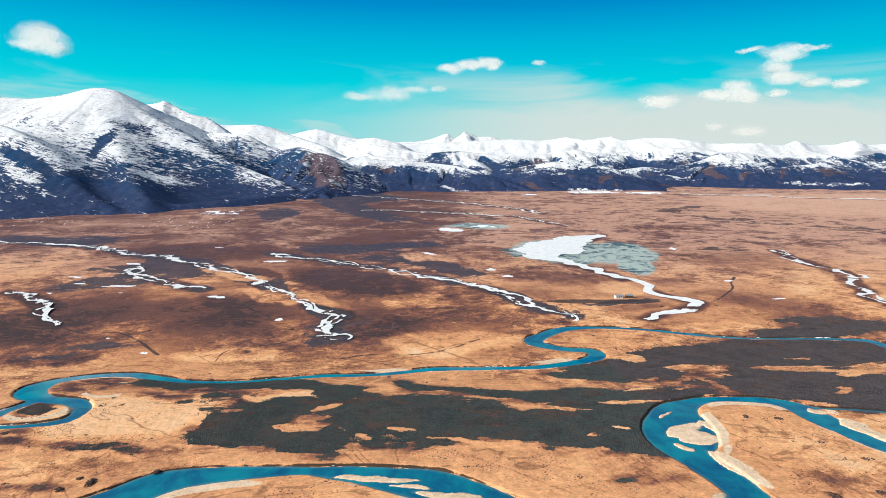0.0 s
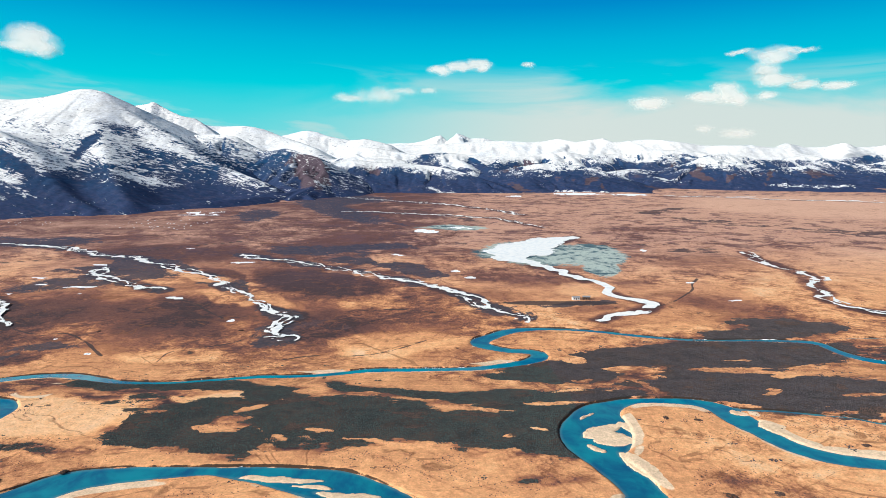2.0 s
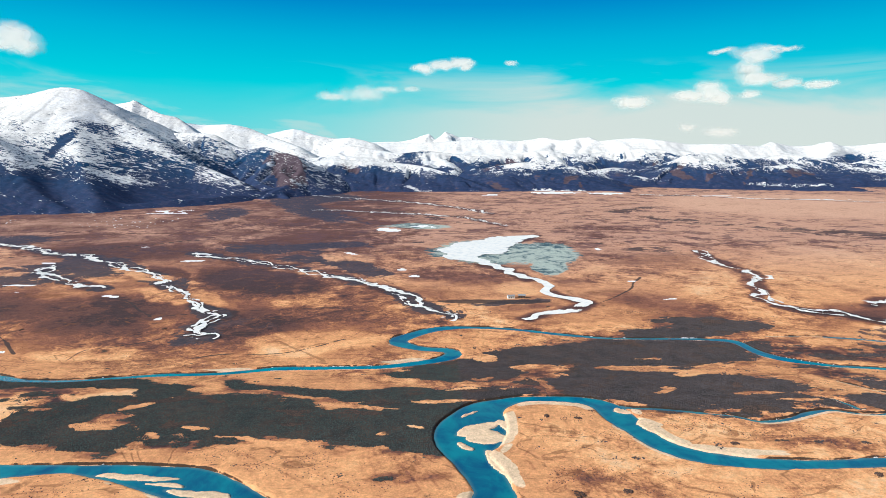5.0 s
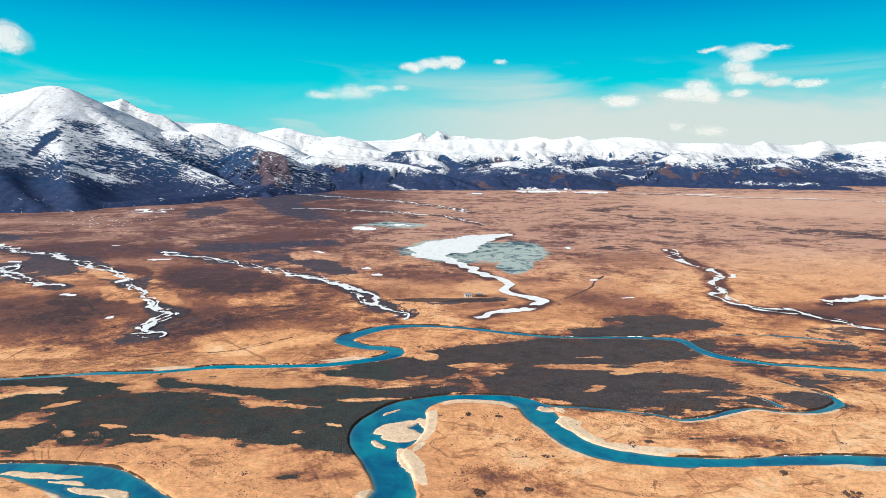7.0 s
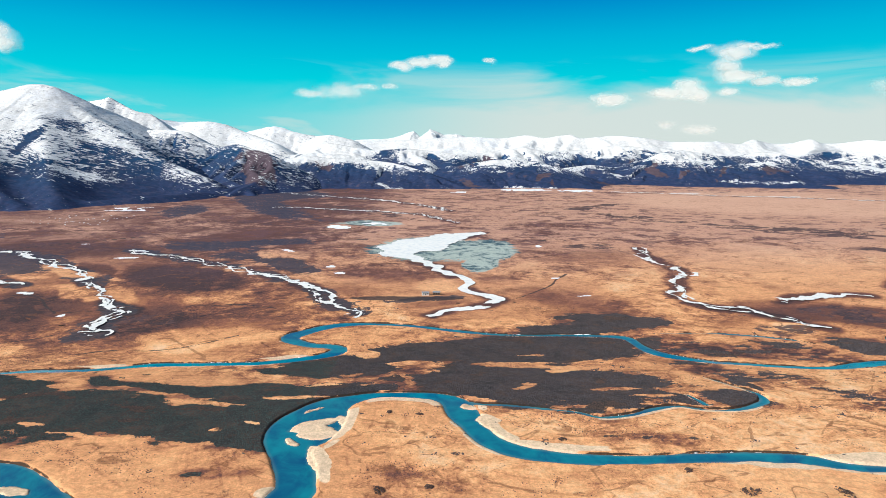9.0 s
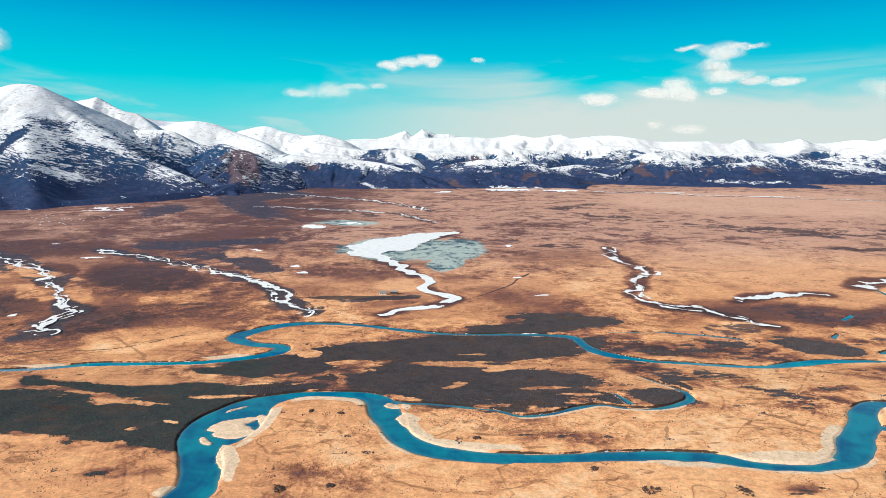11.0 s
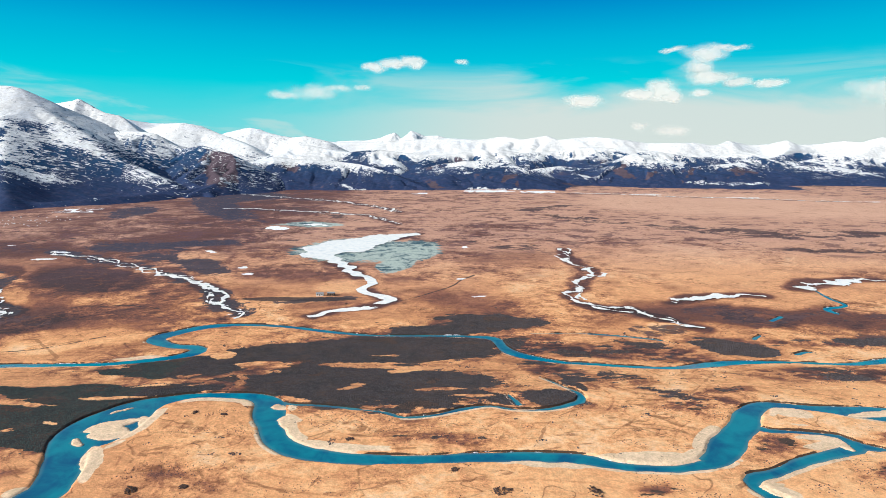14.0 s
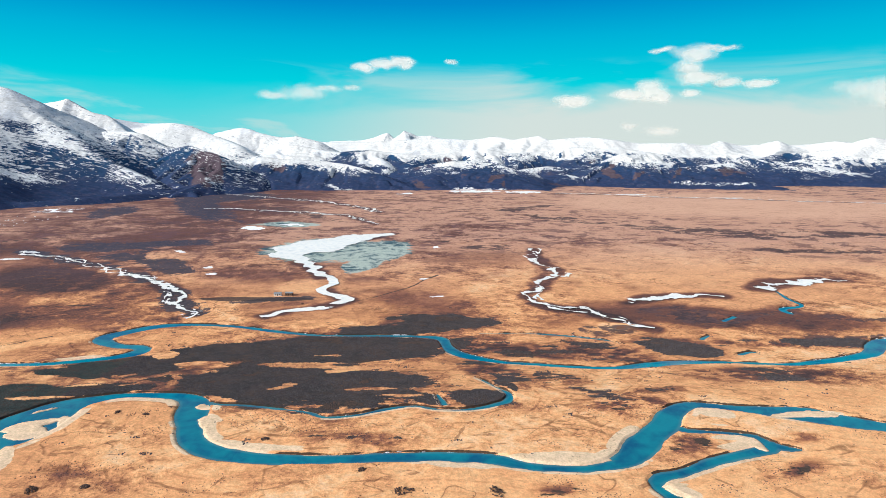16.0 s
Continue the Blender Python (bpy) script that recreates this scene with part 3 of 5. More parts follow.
BROWN_EAST = [(-279, 411, 23, 19.5, 35, 1.2), (-284, 365, 14, 13.6, 31, 1.2), (558, 490, 51, 19.1, -13, 0.7), (477, 503, 41, 15.1, -9, 0.6), (705, 429, 60, 18.9, -2, 0.6), (597, 391, 33, 9.8, -0, 0.6), (480, 506, 60, 19.2, -20, 0.9), (592, 497, 48, 20.6, -41, 0.9), (767, 515, 94, 14.3, -3, 0.8), (716, 429, 81, 19.5, 2, 0.8), (485, 418, 43, 16.4, -40, 0.5), (568, 375, 38, 14.3, -26, 0.9), (572, 316, 17, 8.4, -58, 0.4)]
SAND_BARS_WEST = [(158, 336, 18, 5.9, 29, 1.0), (163, 326, 13, 8.4, 7, 1.0), (149, 315, 6, 3.2, -47, 1.0), (177, 340, 10, 3.5, -69, 1.0), (169, 296, 18, 5.9, -61, 1.0), (154, 357, 8, 1.5, 39, 1.0), (262, 361, 6, 4.1, -51, 1.0), (274, 336, 8, 3.3, -61, 1.0), (-37, 282, 27, 2.6, -4, 1.0), (-18, 275, 13, 1.5, -4, 1.0)]
SAND_BARS_EAST = [(4, 267, 21, 3.3, -12, 1.0), (328, 308, 19, 3.5, -14, 1.0), (504, 297, 28, 4.9, -5, 1.0), (619, 351, 13, 8.4, -20, 1.0), (626, 310, 6, 3.9, -68, 1.0), (445, 288, 24, 2.3, -4, 1.0), (680, 349, 18, 3.5, -7, 1.0), (557, 265, 9, 3.7, -47, 1.0), (271, 360, 3, 4.5, 0, 1.0), (277, 343, 6, 4.4, -8, 1.0)]
# old meander scars as centre lines (x, y, width)
SCARS_WEST = [[(237, 286, 1.5), (248, 274, 1.5), (271, 273, 1.5), (299, 263, 1.5), (308, 277, 1.5)], [(192, 303, 1.0), (219, 310, 1.0), (238, 323, 1.0)], [(190, 301, 1.0), (217, 301, 1.0), (238, 299, 1.0)], [(314, 263, 1.2), (340, 268, 1.2), (352, 274, 1.2), (383, 273, 1.2), (415, 280, 1.2)], [(-255, 290, 1.2), (-227, 292, 1.2), (-202, 294, 1.2), (-182, 297, 1.2)], [(187, 304, 1.2), (184, 318, 1.2), (198, 334, 1.2)], [(190, 301, 1.0), (213, 311, 1.0), (227, 322, 1.0)], [(39, 301, 1.0), (73, 304, 1.0), (105, 309, 1.0)], [(-124, 265, 1.2), (-103, 272, 1.2), (-75, 274, 1.2)]]
SCARS_EAST = [[(-27, 527, 3), (26, 479, 3), (23, 473, 3)], [(430, 528, 2.5), (489, 509, 2.5), (547, 520, 2.5)], [(614, 518, 3), (638, 509, 3), (643, 485, 3), (652, 473, 3)], [(-394, 467, 1.5), (-348, 479, 1.5), (-313, 473, 1.5), (-275, 488, 1.5)], [(-129, 494, 2), (-115, 503, 2), (-85, 482, 2), (-48, 476, 2)], [(-74, 476, 2), (-13, 494, 2), (9, 518, 2), (38, 536, 2)]]
SCARS_MIDDLE = [[(279, 358, 1.2), (296, 344, 1.2), (303, 329, 1.2), (325, 321, 1.2), (361, 321, 1.2), (397, 327, 1.2), (416, 339, 1.2), (432, 348, 1.2)], [(345, 305, 1.2), (379, 309, 1.2), (407, 312, 1.2), (416, 322, 1.2), (418, 331, 1.2)], [(433, 307, 1.4), (440, 320, 1.4), (445, 332, 1.4), (455, 345, 1.4), (471, 356, 1.4)], [(430, 302, 1.2), (459, 310, 1.2), (489, 315, 1.2), (520, 323, 1.2), (540, 336, 1.2)]]
SCARS_BEND = [[(525, 378, 1.4), (535, 394, 1.4), (549, 422, 1.4), (547, 437, 1.4)], [(518, 375, 1.5), (538, 373, 1.5), (564, 385, 1.5), (606, 434, 1.5)], [(476, 308, 1.2), (490, 327, 1.2), (505, 340, 1.2)], [(612, 284, 1.5), (614, 271, 1.5), (621, 257, 1.5)], [(583, 275, 1.2), (591, 266, 1.2), (605, 255, 1.2)]]


def bed(x, y):
    """Level of the valley floor: a low terrace on the near side."""
    return 12.5 * smooth(-np.asarray(y, float), -500, -350) + 0.0 * np.asarray(x, float)


def blobs(x, y, ellipses, edge=0.5):
    """1 inside, falling to 0 outside the ellipses."""
    best = np.zeros_like(x)
    for cx, cy, a, b in ellipses:
        near = (np.abs(x - cx) < a * 1.7) & (np.abs(y - cy) < b * 1.7)
        if near.any():
            r = np.sqrt(((x[near] - cx) / a) ** 2 + ((y[near] - cy) / b) ** 2)
            best[near] = np.maximum(best[near], 1 - smooth(r, 1 - edge, 1 + edge))
    return best


def strokes(x, y, marks, lo=0.6, hi=1.25):
    """Each stroke (x, y, half length, half width, degrees, amount), summed, with soft rims."""
    total = np.zeros_like(x)
    for cx, cy, a, b, turn, amount in marks:
        reach = 1.3 * max(a, b)
        near = (np.abs(x - cx) < reach) & (np.abs(y - cy) < reach)
        if near.any():
            c, s_ = math.cos(radians(turn)), math.sin(radians(turn))
            u, v = (x[near] - cx) * c + (y[near] - cy) * s_, (y[near] - cy) * c - (x[near] - cx) * s_
            total[near] += amount * (1 - smooth(np.sqrt((u / a) ** 2 + (v / b) ** 2), lo, hi))
    return total


def frayed(x, y):
    return x + 15 * fbm(x / 17, y / 12, 5, 73, 0.6), y + 9 * fbm(x / 17, y / 12, 5, 74, 0.6)


def thicket_field(x, y):
    """Above 0 where willows stand: dense blocks with ragged rims and grassy gaps."""
    u, v = frayed(x, y)
    core = np.clip(strokes(u, v, THICKET_WEST + THICKET_MIDDLE + THICKET_EAST, 0.5, 1.4), 0, 1)
    gaps = np.clip(strokes(u, v, GAPS_WEST + GAPS_EAST, 0.6, 1.2), 0, 1)
    fringe = np.clip(strokes(u, v, BROWN_NEAR + BROWN_EAST, 0.3, 1.2), 0, 1)
    return core - 0.9 * gaps + 0.12 * fringe - 0.21 + 1.7 * fbm(x / 42, y / 15, 7, 71, 0.66) * smooth(core + fringe, 0.0, 0.25) + 0.55 * fbm(x / 11, y / 4.5, 4, 72)


def line_field(x, y, lines, reach):
    """Distance to the edge of the nearest line (negative inside), for scattered points."""
    best = np.full(x.shape, float(reach))
    for points in lines:
        p = spline(points, 4.0)
        for (ax, ay, aw), (bx, by, bw) in zip(p[:-1], p[1:]):
            m = reach + max(aw, bw) / 2
            near = np.flatnonzero((x > min(ax, bx) - m) & (x < max(ax, bx) + m) & (y > min(ay, by) - m) & (y < max(ay, by) + m))
            if len(near):
                dx, dy = bx - ax, by - ay
                t = np.clip(((x[near] - ax) * dx + (y[near] - ay) * dy) / (dx * dx + dy * dy + 1e-9), 0, 1)
                d = np.hypot(x[near] - ax - t * dx, y[near] - ay - t * dy) - (aw + (bw - aw) * t) / 2
                best[near] = np.minimum(best[near], d)
    return best


def line_field_grid(x, y, ys, lines, reach):
    """The same on the valley grid, block by block."""
    best = np.full(x.shape, float(reach))
    for points in lines:
        p = spline(points, 4.0)
        for (ax, ay, aw), (bx, by, bw) in zip(p[:-1], p[1:]):
            m = reach + max(aw, bw) / 2
            j0, j1 = np.searchsorted(ys, (min(ay, by) - m, max(ay, by) + m))
            if j1 <= j0:
                continue
            jm = (j0 + j1 - 1) // 2
            lo = min(np.searchsorted(x[j], min(ax, bx) - m) for j in (j0, j1 - 1))
            hi = max(np.searchsorted(x[j], max(ax, bx) + m) for j in (j0, j1 - 1))
            if hi <= lo:
                continue
            bxk, byk = x[j0:j1, lo:hi], y[j0:j1, lo:hi]
            dx, dy = bx - ax, by - ay
            t = np.clip(((bxk - ax) * dx + (byk - ay) * dy) / (dx * dx + dy * dy + 1e-9), 0, 1)
            d = np.hypot(bxk - ax - t * dx, byk - ay - t * dy) - (aw + (bw - aw) * t) / 2
            best[j0:j1, lo:hi] = np.minimum(best[j0:j1, lo:hi], d)
    return best


# ---- ground: one sheet from below the camera to the horizon ----
ys = np.concatenate([np.linspace(-700, 205, 14), 1 / np.linspace(1 / 225, 1 / 2600, 540), np.linspace(2700, 4600, 14)])
cols = 1100
half = np.where(ys < 200, 800, 0.86 * np.abs(ys) + 290)
X = 214 + np.linspace(-1, 1, cols)[None] * half[:, None]
Y = np.repeat(ys[:, None], cols, 1)
all_channels = [c for group in CHANNELS.values() for c in group]
scroll = line_field_grid(X, Y, ys, all_channels, 60.0)
sd = scroll + 1.8 * fbm(X / 9, Y / 9, 4, 3)
north = np.gradient(scroll, axis=0) / np.gradient(Y, axis=0)      # above 0 on the far bank
PX, PY = X + 7 * fbm(X / 14, Y / 10, 4, 43), Y + 5 * fbm(X / 14, Y / 10, 4, 44)
bars = np.maximum(blobs(PX, PY, BARS, 0.22), np.clip(strokes(PX, PY, SAND_BARS_WEST + SAND_BARS_EAST, 0.8, 1.12), 0, 1))
base = bed(X, Y)
height = base + 1.6 * fbm(X / 70, Y / 50, 5, 11) + 0.5 * fbm(X / 9, Y / 7, 3, 21)
height += np.where(Y > 600, 5.0, 0.0) * fbm(X / 320, Y / 260, 4, 31) * smooth(Y, 600, 900)
ease = np.maximum(1.0, Y / 300)
bank = smooth(sd, -0.6 * ease, 1.6 * ease)
floor_z = base - 1.3 - 1.5 * smooth(-sd, 0.0, 5.0)
height = floor_z + (np.maximum(height, base - 0.35) - floor_z) * bank
island = base - 0.55 + 0.9 * fbm(X / 8, Y / 5, 4, 41)
height = np.where(sd < 1.5, np.maximum(height, floor_z + (island - floor_z) * smooth(bars + 0.6 * fbm(X / 7, Y / 5, 3, 51), 0.35, 0.75)), height)
ice_sd = line_field_grid(X, Y, ys, ICE_LINES + [ICE_LAKE], 20.0)
thick = np.clip(0.5 + 1.6 * thicket_field(X, Y), 0, 1) * (Y < 680) * smooth(Y, 225, 240)
WX = X + np.minimum(0.10 * Y + 12, 90) * fbm(X / (0.12 * Y + 20), Y / (0.10 * Y + 16), 5, 46, 0.6)
WY = Y + np.minimum(0.09 * Y + 10, 80) * fbm(X / (0.12 * Y + 20), Y / (0.10 * Y + 16), 5, 47, 0.6)
heath = np.clip(strokes(WX, WY, BROWN_SOIL + BROWN_PLAIN, 0.55, 1.2), 0, 1.4) + np.clip(1.35 * strokes(*frayed(X, Y), BROWN_NEAR + BROWN_EAST, 0.2, 1.6), 0, 1.4) * (0.25 + 1.2 * smooth(fbm(X / 13, Y / 8, 6, 93, 0.66), -0.14, 0.12))
heath += (0.2 + 0.8 * smooth(fbm(X / 15, Y / 8, 6, 94, 0.66), -0.12, 0.1)) * np.clip(strokes(*frayed(X, Y), THICKET_WEST + THICKET_MIDDLE + THICKET_EAST, 0.8, 1.8), 0, 1) * (1 - np.clip(strokes(*frayed(X, Y), GAPS_WEST + GAPS_EAST, 0.6, 1.3), 0, 1))
meadow = np.clip(np.maximum(blobs(WX, WY, MEADOWS, 0.22), strokes(WX, WY, PALE_SOIL, 0.75, 1.1)), 0, 1.2)
uneven = smooth(fbm(X / 130, Y / 90, 4, 97), -0.1, 0.12)
calm = np.clip(strokes(WX, WY, CALM_PLAIN, 0.6, 1.15), 0, 1)
wet = smooth(-ice_sd - 14 * fbm(X / 30, Y / 30, 4, 57), -13, -1)
rise = np.interp(Y, (250, 320, 480, 560, 700, 900, 1500), (0.305, 0.305, 0.315, 0.385, 0.40, 0.385, 0.36)) + 0.22 * smooth(-X, -150, 100) * smooth(Y, 440, 560) * (0.4 + 0.6 * smooth(-np.abs(X + 60), -260, -120)) - 0.09 * smooth(X - 0.15 * Y, 150, 500) + 0.13 * smooth(0.1 * Y - X, -60, 200) * smooth(Y, 850, 1000)
amp = np.interp(Y, (250, 400, 500, 1000), (0.36, 0.42, 0.46, 0.5)) * (1 - 0.72 * calm) * (0.45 + 0.9 * uneven)
creek = np.maximum(1.7 * blobs(X, Y + 6 * fbm(X / 20, Y / 20, 3, 89), [(201, 668, 66, 9)], 0.3), smooth(-line_field_grid(X, Y, ys, CREEKS_WEST + CREEKS_EAST, 12.0) - 2.5 * fbm(X / 14, Y / 14, 4, 88), -0.5 - 4e-6 * Y * Y, 0.8))
tone = rise + 0.27 * heath * (1 - 0.8 * meadow) - 0.22 * meadow + 0.40 * wet * (1 - 0.85 * meadow) - 0.06 * calm + 0.04 * smooth(Y, 360, 420) * smooth(-Y, -640, -560)
beach = blobs(PX, PY, SANDS, 0.35) * smooth(-scroll, -10, -6)
strand = smooth(-north, 0.2, 0.6) * smooth(-scroll, -5.5, -2.5) * smooth(fbm(X / 55, Y / 40, 3, 68), 0.0, 0.14)
shore = np.maximum(np.maximum(beach, 0.9 * strand), 0.75 * smooth(-sd, -1.0, 0.4))
cut = smooth(north, 0.15, 0.6) * smooth(-np.abs(scroll - 0.5), -0.7 - 9e-6 * Y * Y, -0.2) * (1 - smooth(beach, 0.1, 0.4)) * (0.75 + 0.7 * fbm(X / 25, Y / 25, 3, 66))
snowy = 0.95 * smooth(np.maximum(blobs(X, Y, SNOW_FLATS, 0.6), np.clip(1.2 * strokes(X, Y, SNOW_PATCHES + SNOW_BANKS, 0.4, 1.4), 0, 1)) + 1.5 * fbm(X / 24, Y / 16, 5, 64, 0.6), 0.5, 0.8)
drift = smooth(north, 0.3, 0.7) * smooth(-np.abs(scroll - 0.2), -1.2, -0.2) * (0.35 + 0.9 * fbm(X / 60, Y / 60, 3, 63) + 0.25 * smooth(Y, 380, 430))
scar = smooth(-line_field_grid(X, Y, ys, SCARS_MIDDLE + SCARS_BEND + SCARS_WEST + SCARS_EAST, 12.0) - 3.5 * fbm(X / 12, Y / 8, 4, 87), -1.0, 1.2)
bog = np.clip(strokes(WX, WY, BOG_SOIL, 0.2, 1.6), 0, 0.66)
slough = np.clip(1.4 * strokes(WX, WY, SLATE_SOIL, 0.35, 1.45), 0, 1.12)
slough = np.maximum(slough, smooth(-line_field_grid(X, Y, ys, ICE_LINES[:2] + [ICE_LINES[3]], 60.0) - 45 * fbm(X / 45, Y / 35, 5, 58, 0.55), -16, -4))
slough = np.maximum(slough * (1 - 0.6 * np.clip(meadow, 0, 1)), 0.42 * smooth(Y + 200 * fbm(X / 150, Y / 120, 4, 59), 1880, 2060))
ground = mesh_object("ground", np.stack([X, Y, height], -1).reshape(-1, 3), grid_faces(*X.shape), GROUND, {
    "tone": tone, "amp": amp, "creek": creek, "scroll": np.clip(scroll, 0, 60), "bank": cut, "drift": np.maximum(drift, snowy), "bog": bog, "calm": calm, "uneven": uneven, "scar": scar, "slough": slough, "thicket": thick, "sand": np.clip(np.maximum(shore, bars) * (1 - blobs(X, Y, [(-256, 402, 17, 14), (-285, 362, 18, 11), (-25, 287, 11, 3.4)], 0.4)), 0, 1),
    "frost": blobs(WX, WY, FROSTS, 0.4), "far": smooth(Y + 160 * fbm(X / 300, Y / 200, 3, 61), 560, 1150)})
tagged(ground, "dry golden steppe valley floor with brown heath patches", "ground", kind="structure")


# ---- rivers ----
LABELS = {"near_river": "turquoise meandering river between sandy banks", "far_river": "turquoise far meander of the river with sand bars", "oxbow": "narrow blue oxbow channel in dry grass", "backwater": "small blue pools and a thin backwater in the bog"}
quads = grid_faces(*X.shape)
flat = np.stack([X, Y, base - 1.0], -1).reshape(-1, 3)
taken = np.zeros(len(quads), bool)
for name, lines in CHANNELS.items():
    field = line_field_grid(X, Y, ys, lines, 8.0).ravel()
    pick = (field[quads].min(1) < 3.0) & ~taken
    taken |= pick
    used, inverse = np.unique(quads[pick], return_inverse=True)
    shallow = np.maximum(smooth(field[used], -2.6, 0.6), 0.8 * smooth(bars.ravel()[used], 0.0, 0.6))
    river = mesh_object("water_" + name, flat[used], inverse.reshape(-1, 4), WATER, {"shoal": shallow})
    tagged(river, LABELS[name], "river", kind="structure")


# ---- frozen streams: ragged sheets of ice with gaps ----
def ice_sheet(points, seed, fullness, slim):
    p = spline(points, 1.6)
    p[:, 2] *= slim
    d = np.gradient(p[:, :2], axis=0)
    d /= np.linalg.norm(d, axis=1)[:, None] + 1e-9
    side = np.stack([-d[:, 1], d[:, 0]], 1)
    k = np.arange(len(p)) * 1.6
    p[:, :2] += side * ((1 - smooth(p[:, 2], 20, 50)) * (26 * fbm(k / 34, k * 0 + 3, 2, seed + 41) * (0.6 + p[:, 1] / 1500)))[:, None]
    if fullness < 0.5:
        p[:, 2] *= np.clip(0.95 + 3.4 * fbm(k / 26, k * 0 + 7, 3, seed + 51), 0.12, 2.6)
    across = 25 if fullness < 0.5 else 71
    u = np.linspace(-1.5, 1.5, across)
    q = p[:, None, :2] + side[:, None] * (u[None, :, None] * (p[:, 2] / 2 + 1.5)[:, None, None])
    x, y = q[..., 0], q[..., 1]
    field = 0.7 - np.abs(u)[None] + fullness + (2.6 * fbm(x / 22, y / 14, 5, seed, 0.62) if fullness < 0.5 else 1.6 * fbm(x / 34, y / 30, 5, seed, 0.55)) + (2.2 if fullness < 0.5 else 0.4) * fbm(x / 8, y / 8, 3, seed + 9)
    z = bed(x, y) + 0.9 + 2.5 * fbm(x / 320, y / 260, 4, 31) + 0.25 * fbm(x / 5, y / 5, 3, seed + 4)
    f = grid_faces(*x.shape)
    keep = (field.ravel()[f] > 0).all(1)
    return np.stack([x, y, z], -1).reshape(-1, 3), f[keep]


for k, points in enumerate(ICE_LINES + [ICE_LAKE]):
    v, f = ice_sheet(points, 100 + 7 * k, 0.4 if k in (5, 9) else 0.02 if points is not ICE_LAKE else 0.5, 0.62 if points is not ICE_LAKE else 1.0)
    if points is not ICE_LAKE and k not in (5, 9):
        # thinner side strands that leave the main thread and come back
        for strand in (1, 2):
            q = spline(points, 14)
            sway = np.array([fbm(i * 0.23, strand * 9.7 + k, 3, 600 + k) for i in np.arange(len(q))]) * (26 + q[:, 2])
            q[:, 0], q[:, 1], q[:, 2] = q[:, 0] + sway, q[:, 1] - 0.9 * sway, 0.25 * q[:, 2] + 0.5
            v2, f2 = ice_sheet(q, 300 + 7 * k + 50 * strand, -0.35, 1.0)
            v2[:, 2] += 0.05 * strand
            v, f = np.vstack([v, v2]), np.vstack([f, f2 + len(v)])
    used, inverse = np.unique(f, return_inverse=True)
    ob = mesh_object("frozen_lake" if points is ICE_LAKE else "frozen_stream", v[used], inverse.reshape(f.shape), ICE)
    tagged(ob, "white frozen lake draining into an icy stream" if points is ICE_LAKE else "broken white ice along a small meandering stream", "ice", kind="stuff")


# ---- mountains ----
def spurs(ridge, every, length, wander, seed, lean=0.0):
    """Side ridges that run from a crest down towards the valley."""
    r = np.random.default_rng(seed)
    p, out = spline(ridge, every), []
    for x, y, z in p[:-1]:
        if z < 35:
            continue
        n, far = 5, length * r.uniform(0.6, 1.2) * (0.5 + z / 200)
        dx = r.normal(lean, wander)
        t = np.linspace(0, 1, n)
        bend = np.cumsum(r.normal(0, 0.12, n))
        top = z * r.uniform(0.82, 0.97)
        out.append([(x + far * (dx * a + b), y - 15 - far * a, top * (1 - a) ** 1.15 - 14 * a) for a, b in zip(t, bend - bend[0])])
    return out


def slope_marks(x, y, marks, seed):
    """Patches (x, y, half length, half width, degrees, amount) laid over a slope, with frayed rims."""
    return strokes(x + 58 * fbm(x / 50, y / 50, 6, seed + 51, 0.66), y + 58 * fbm(x / 50, y / 50, 6, seed + 52, 0.66), marks, 0.35, 1.5)


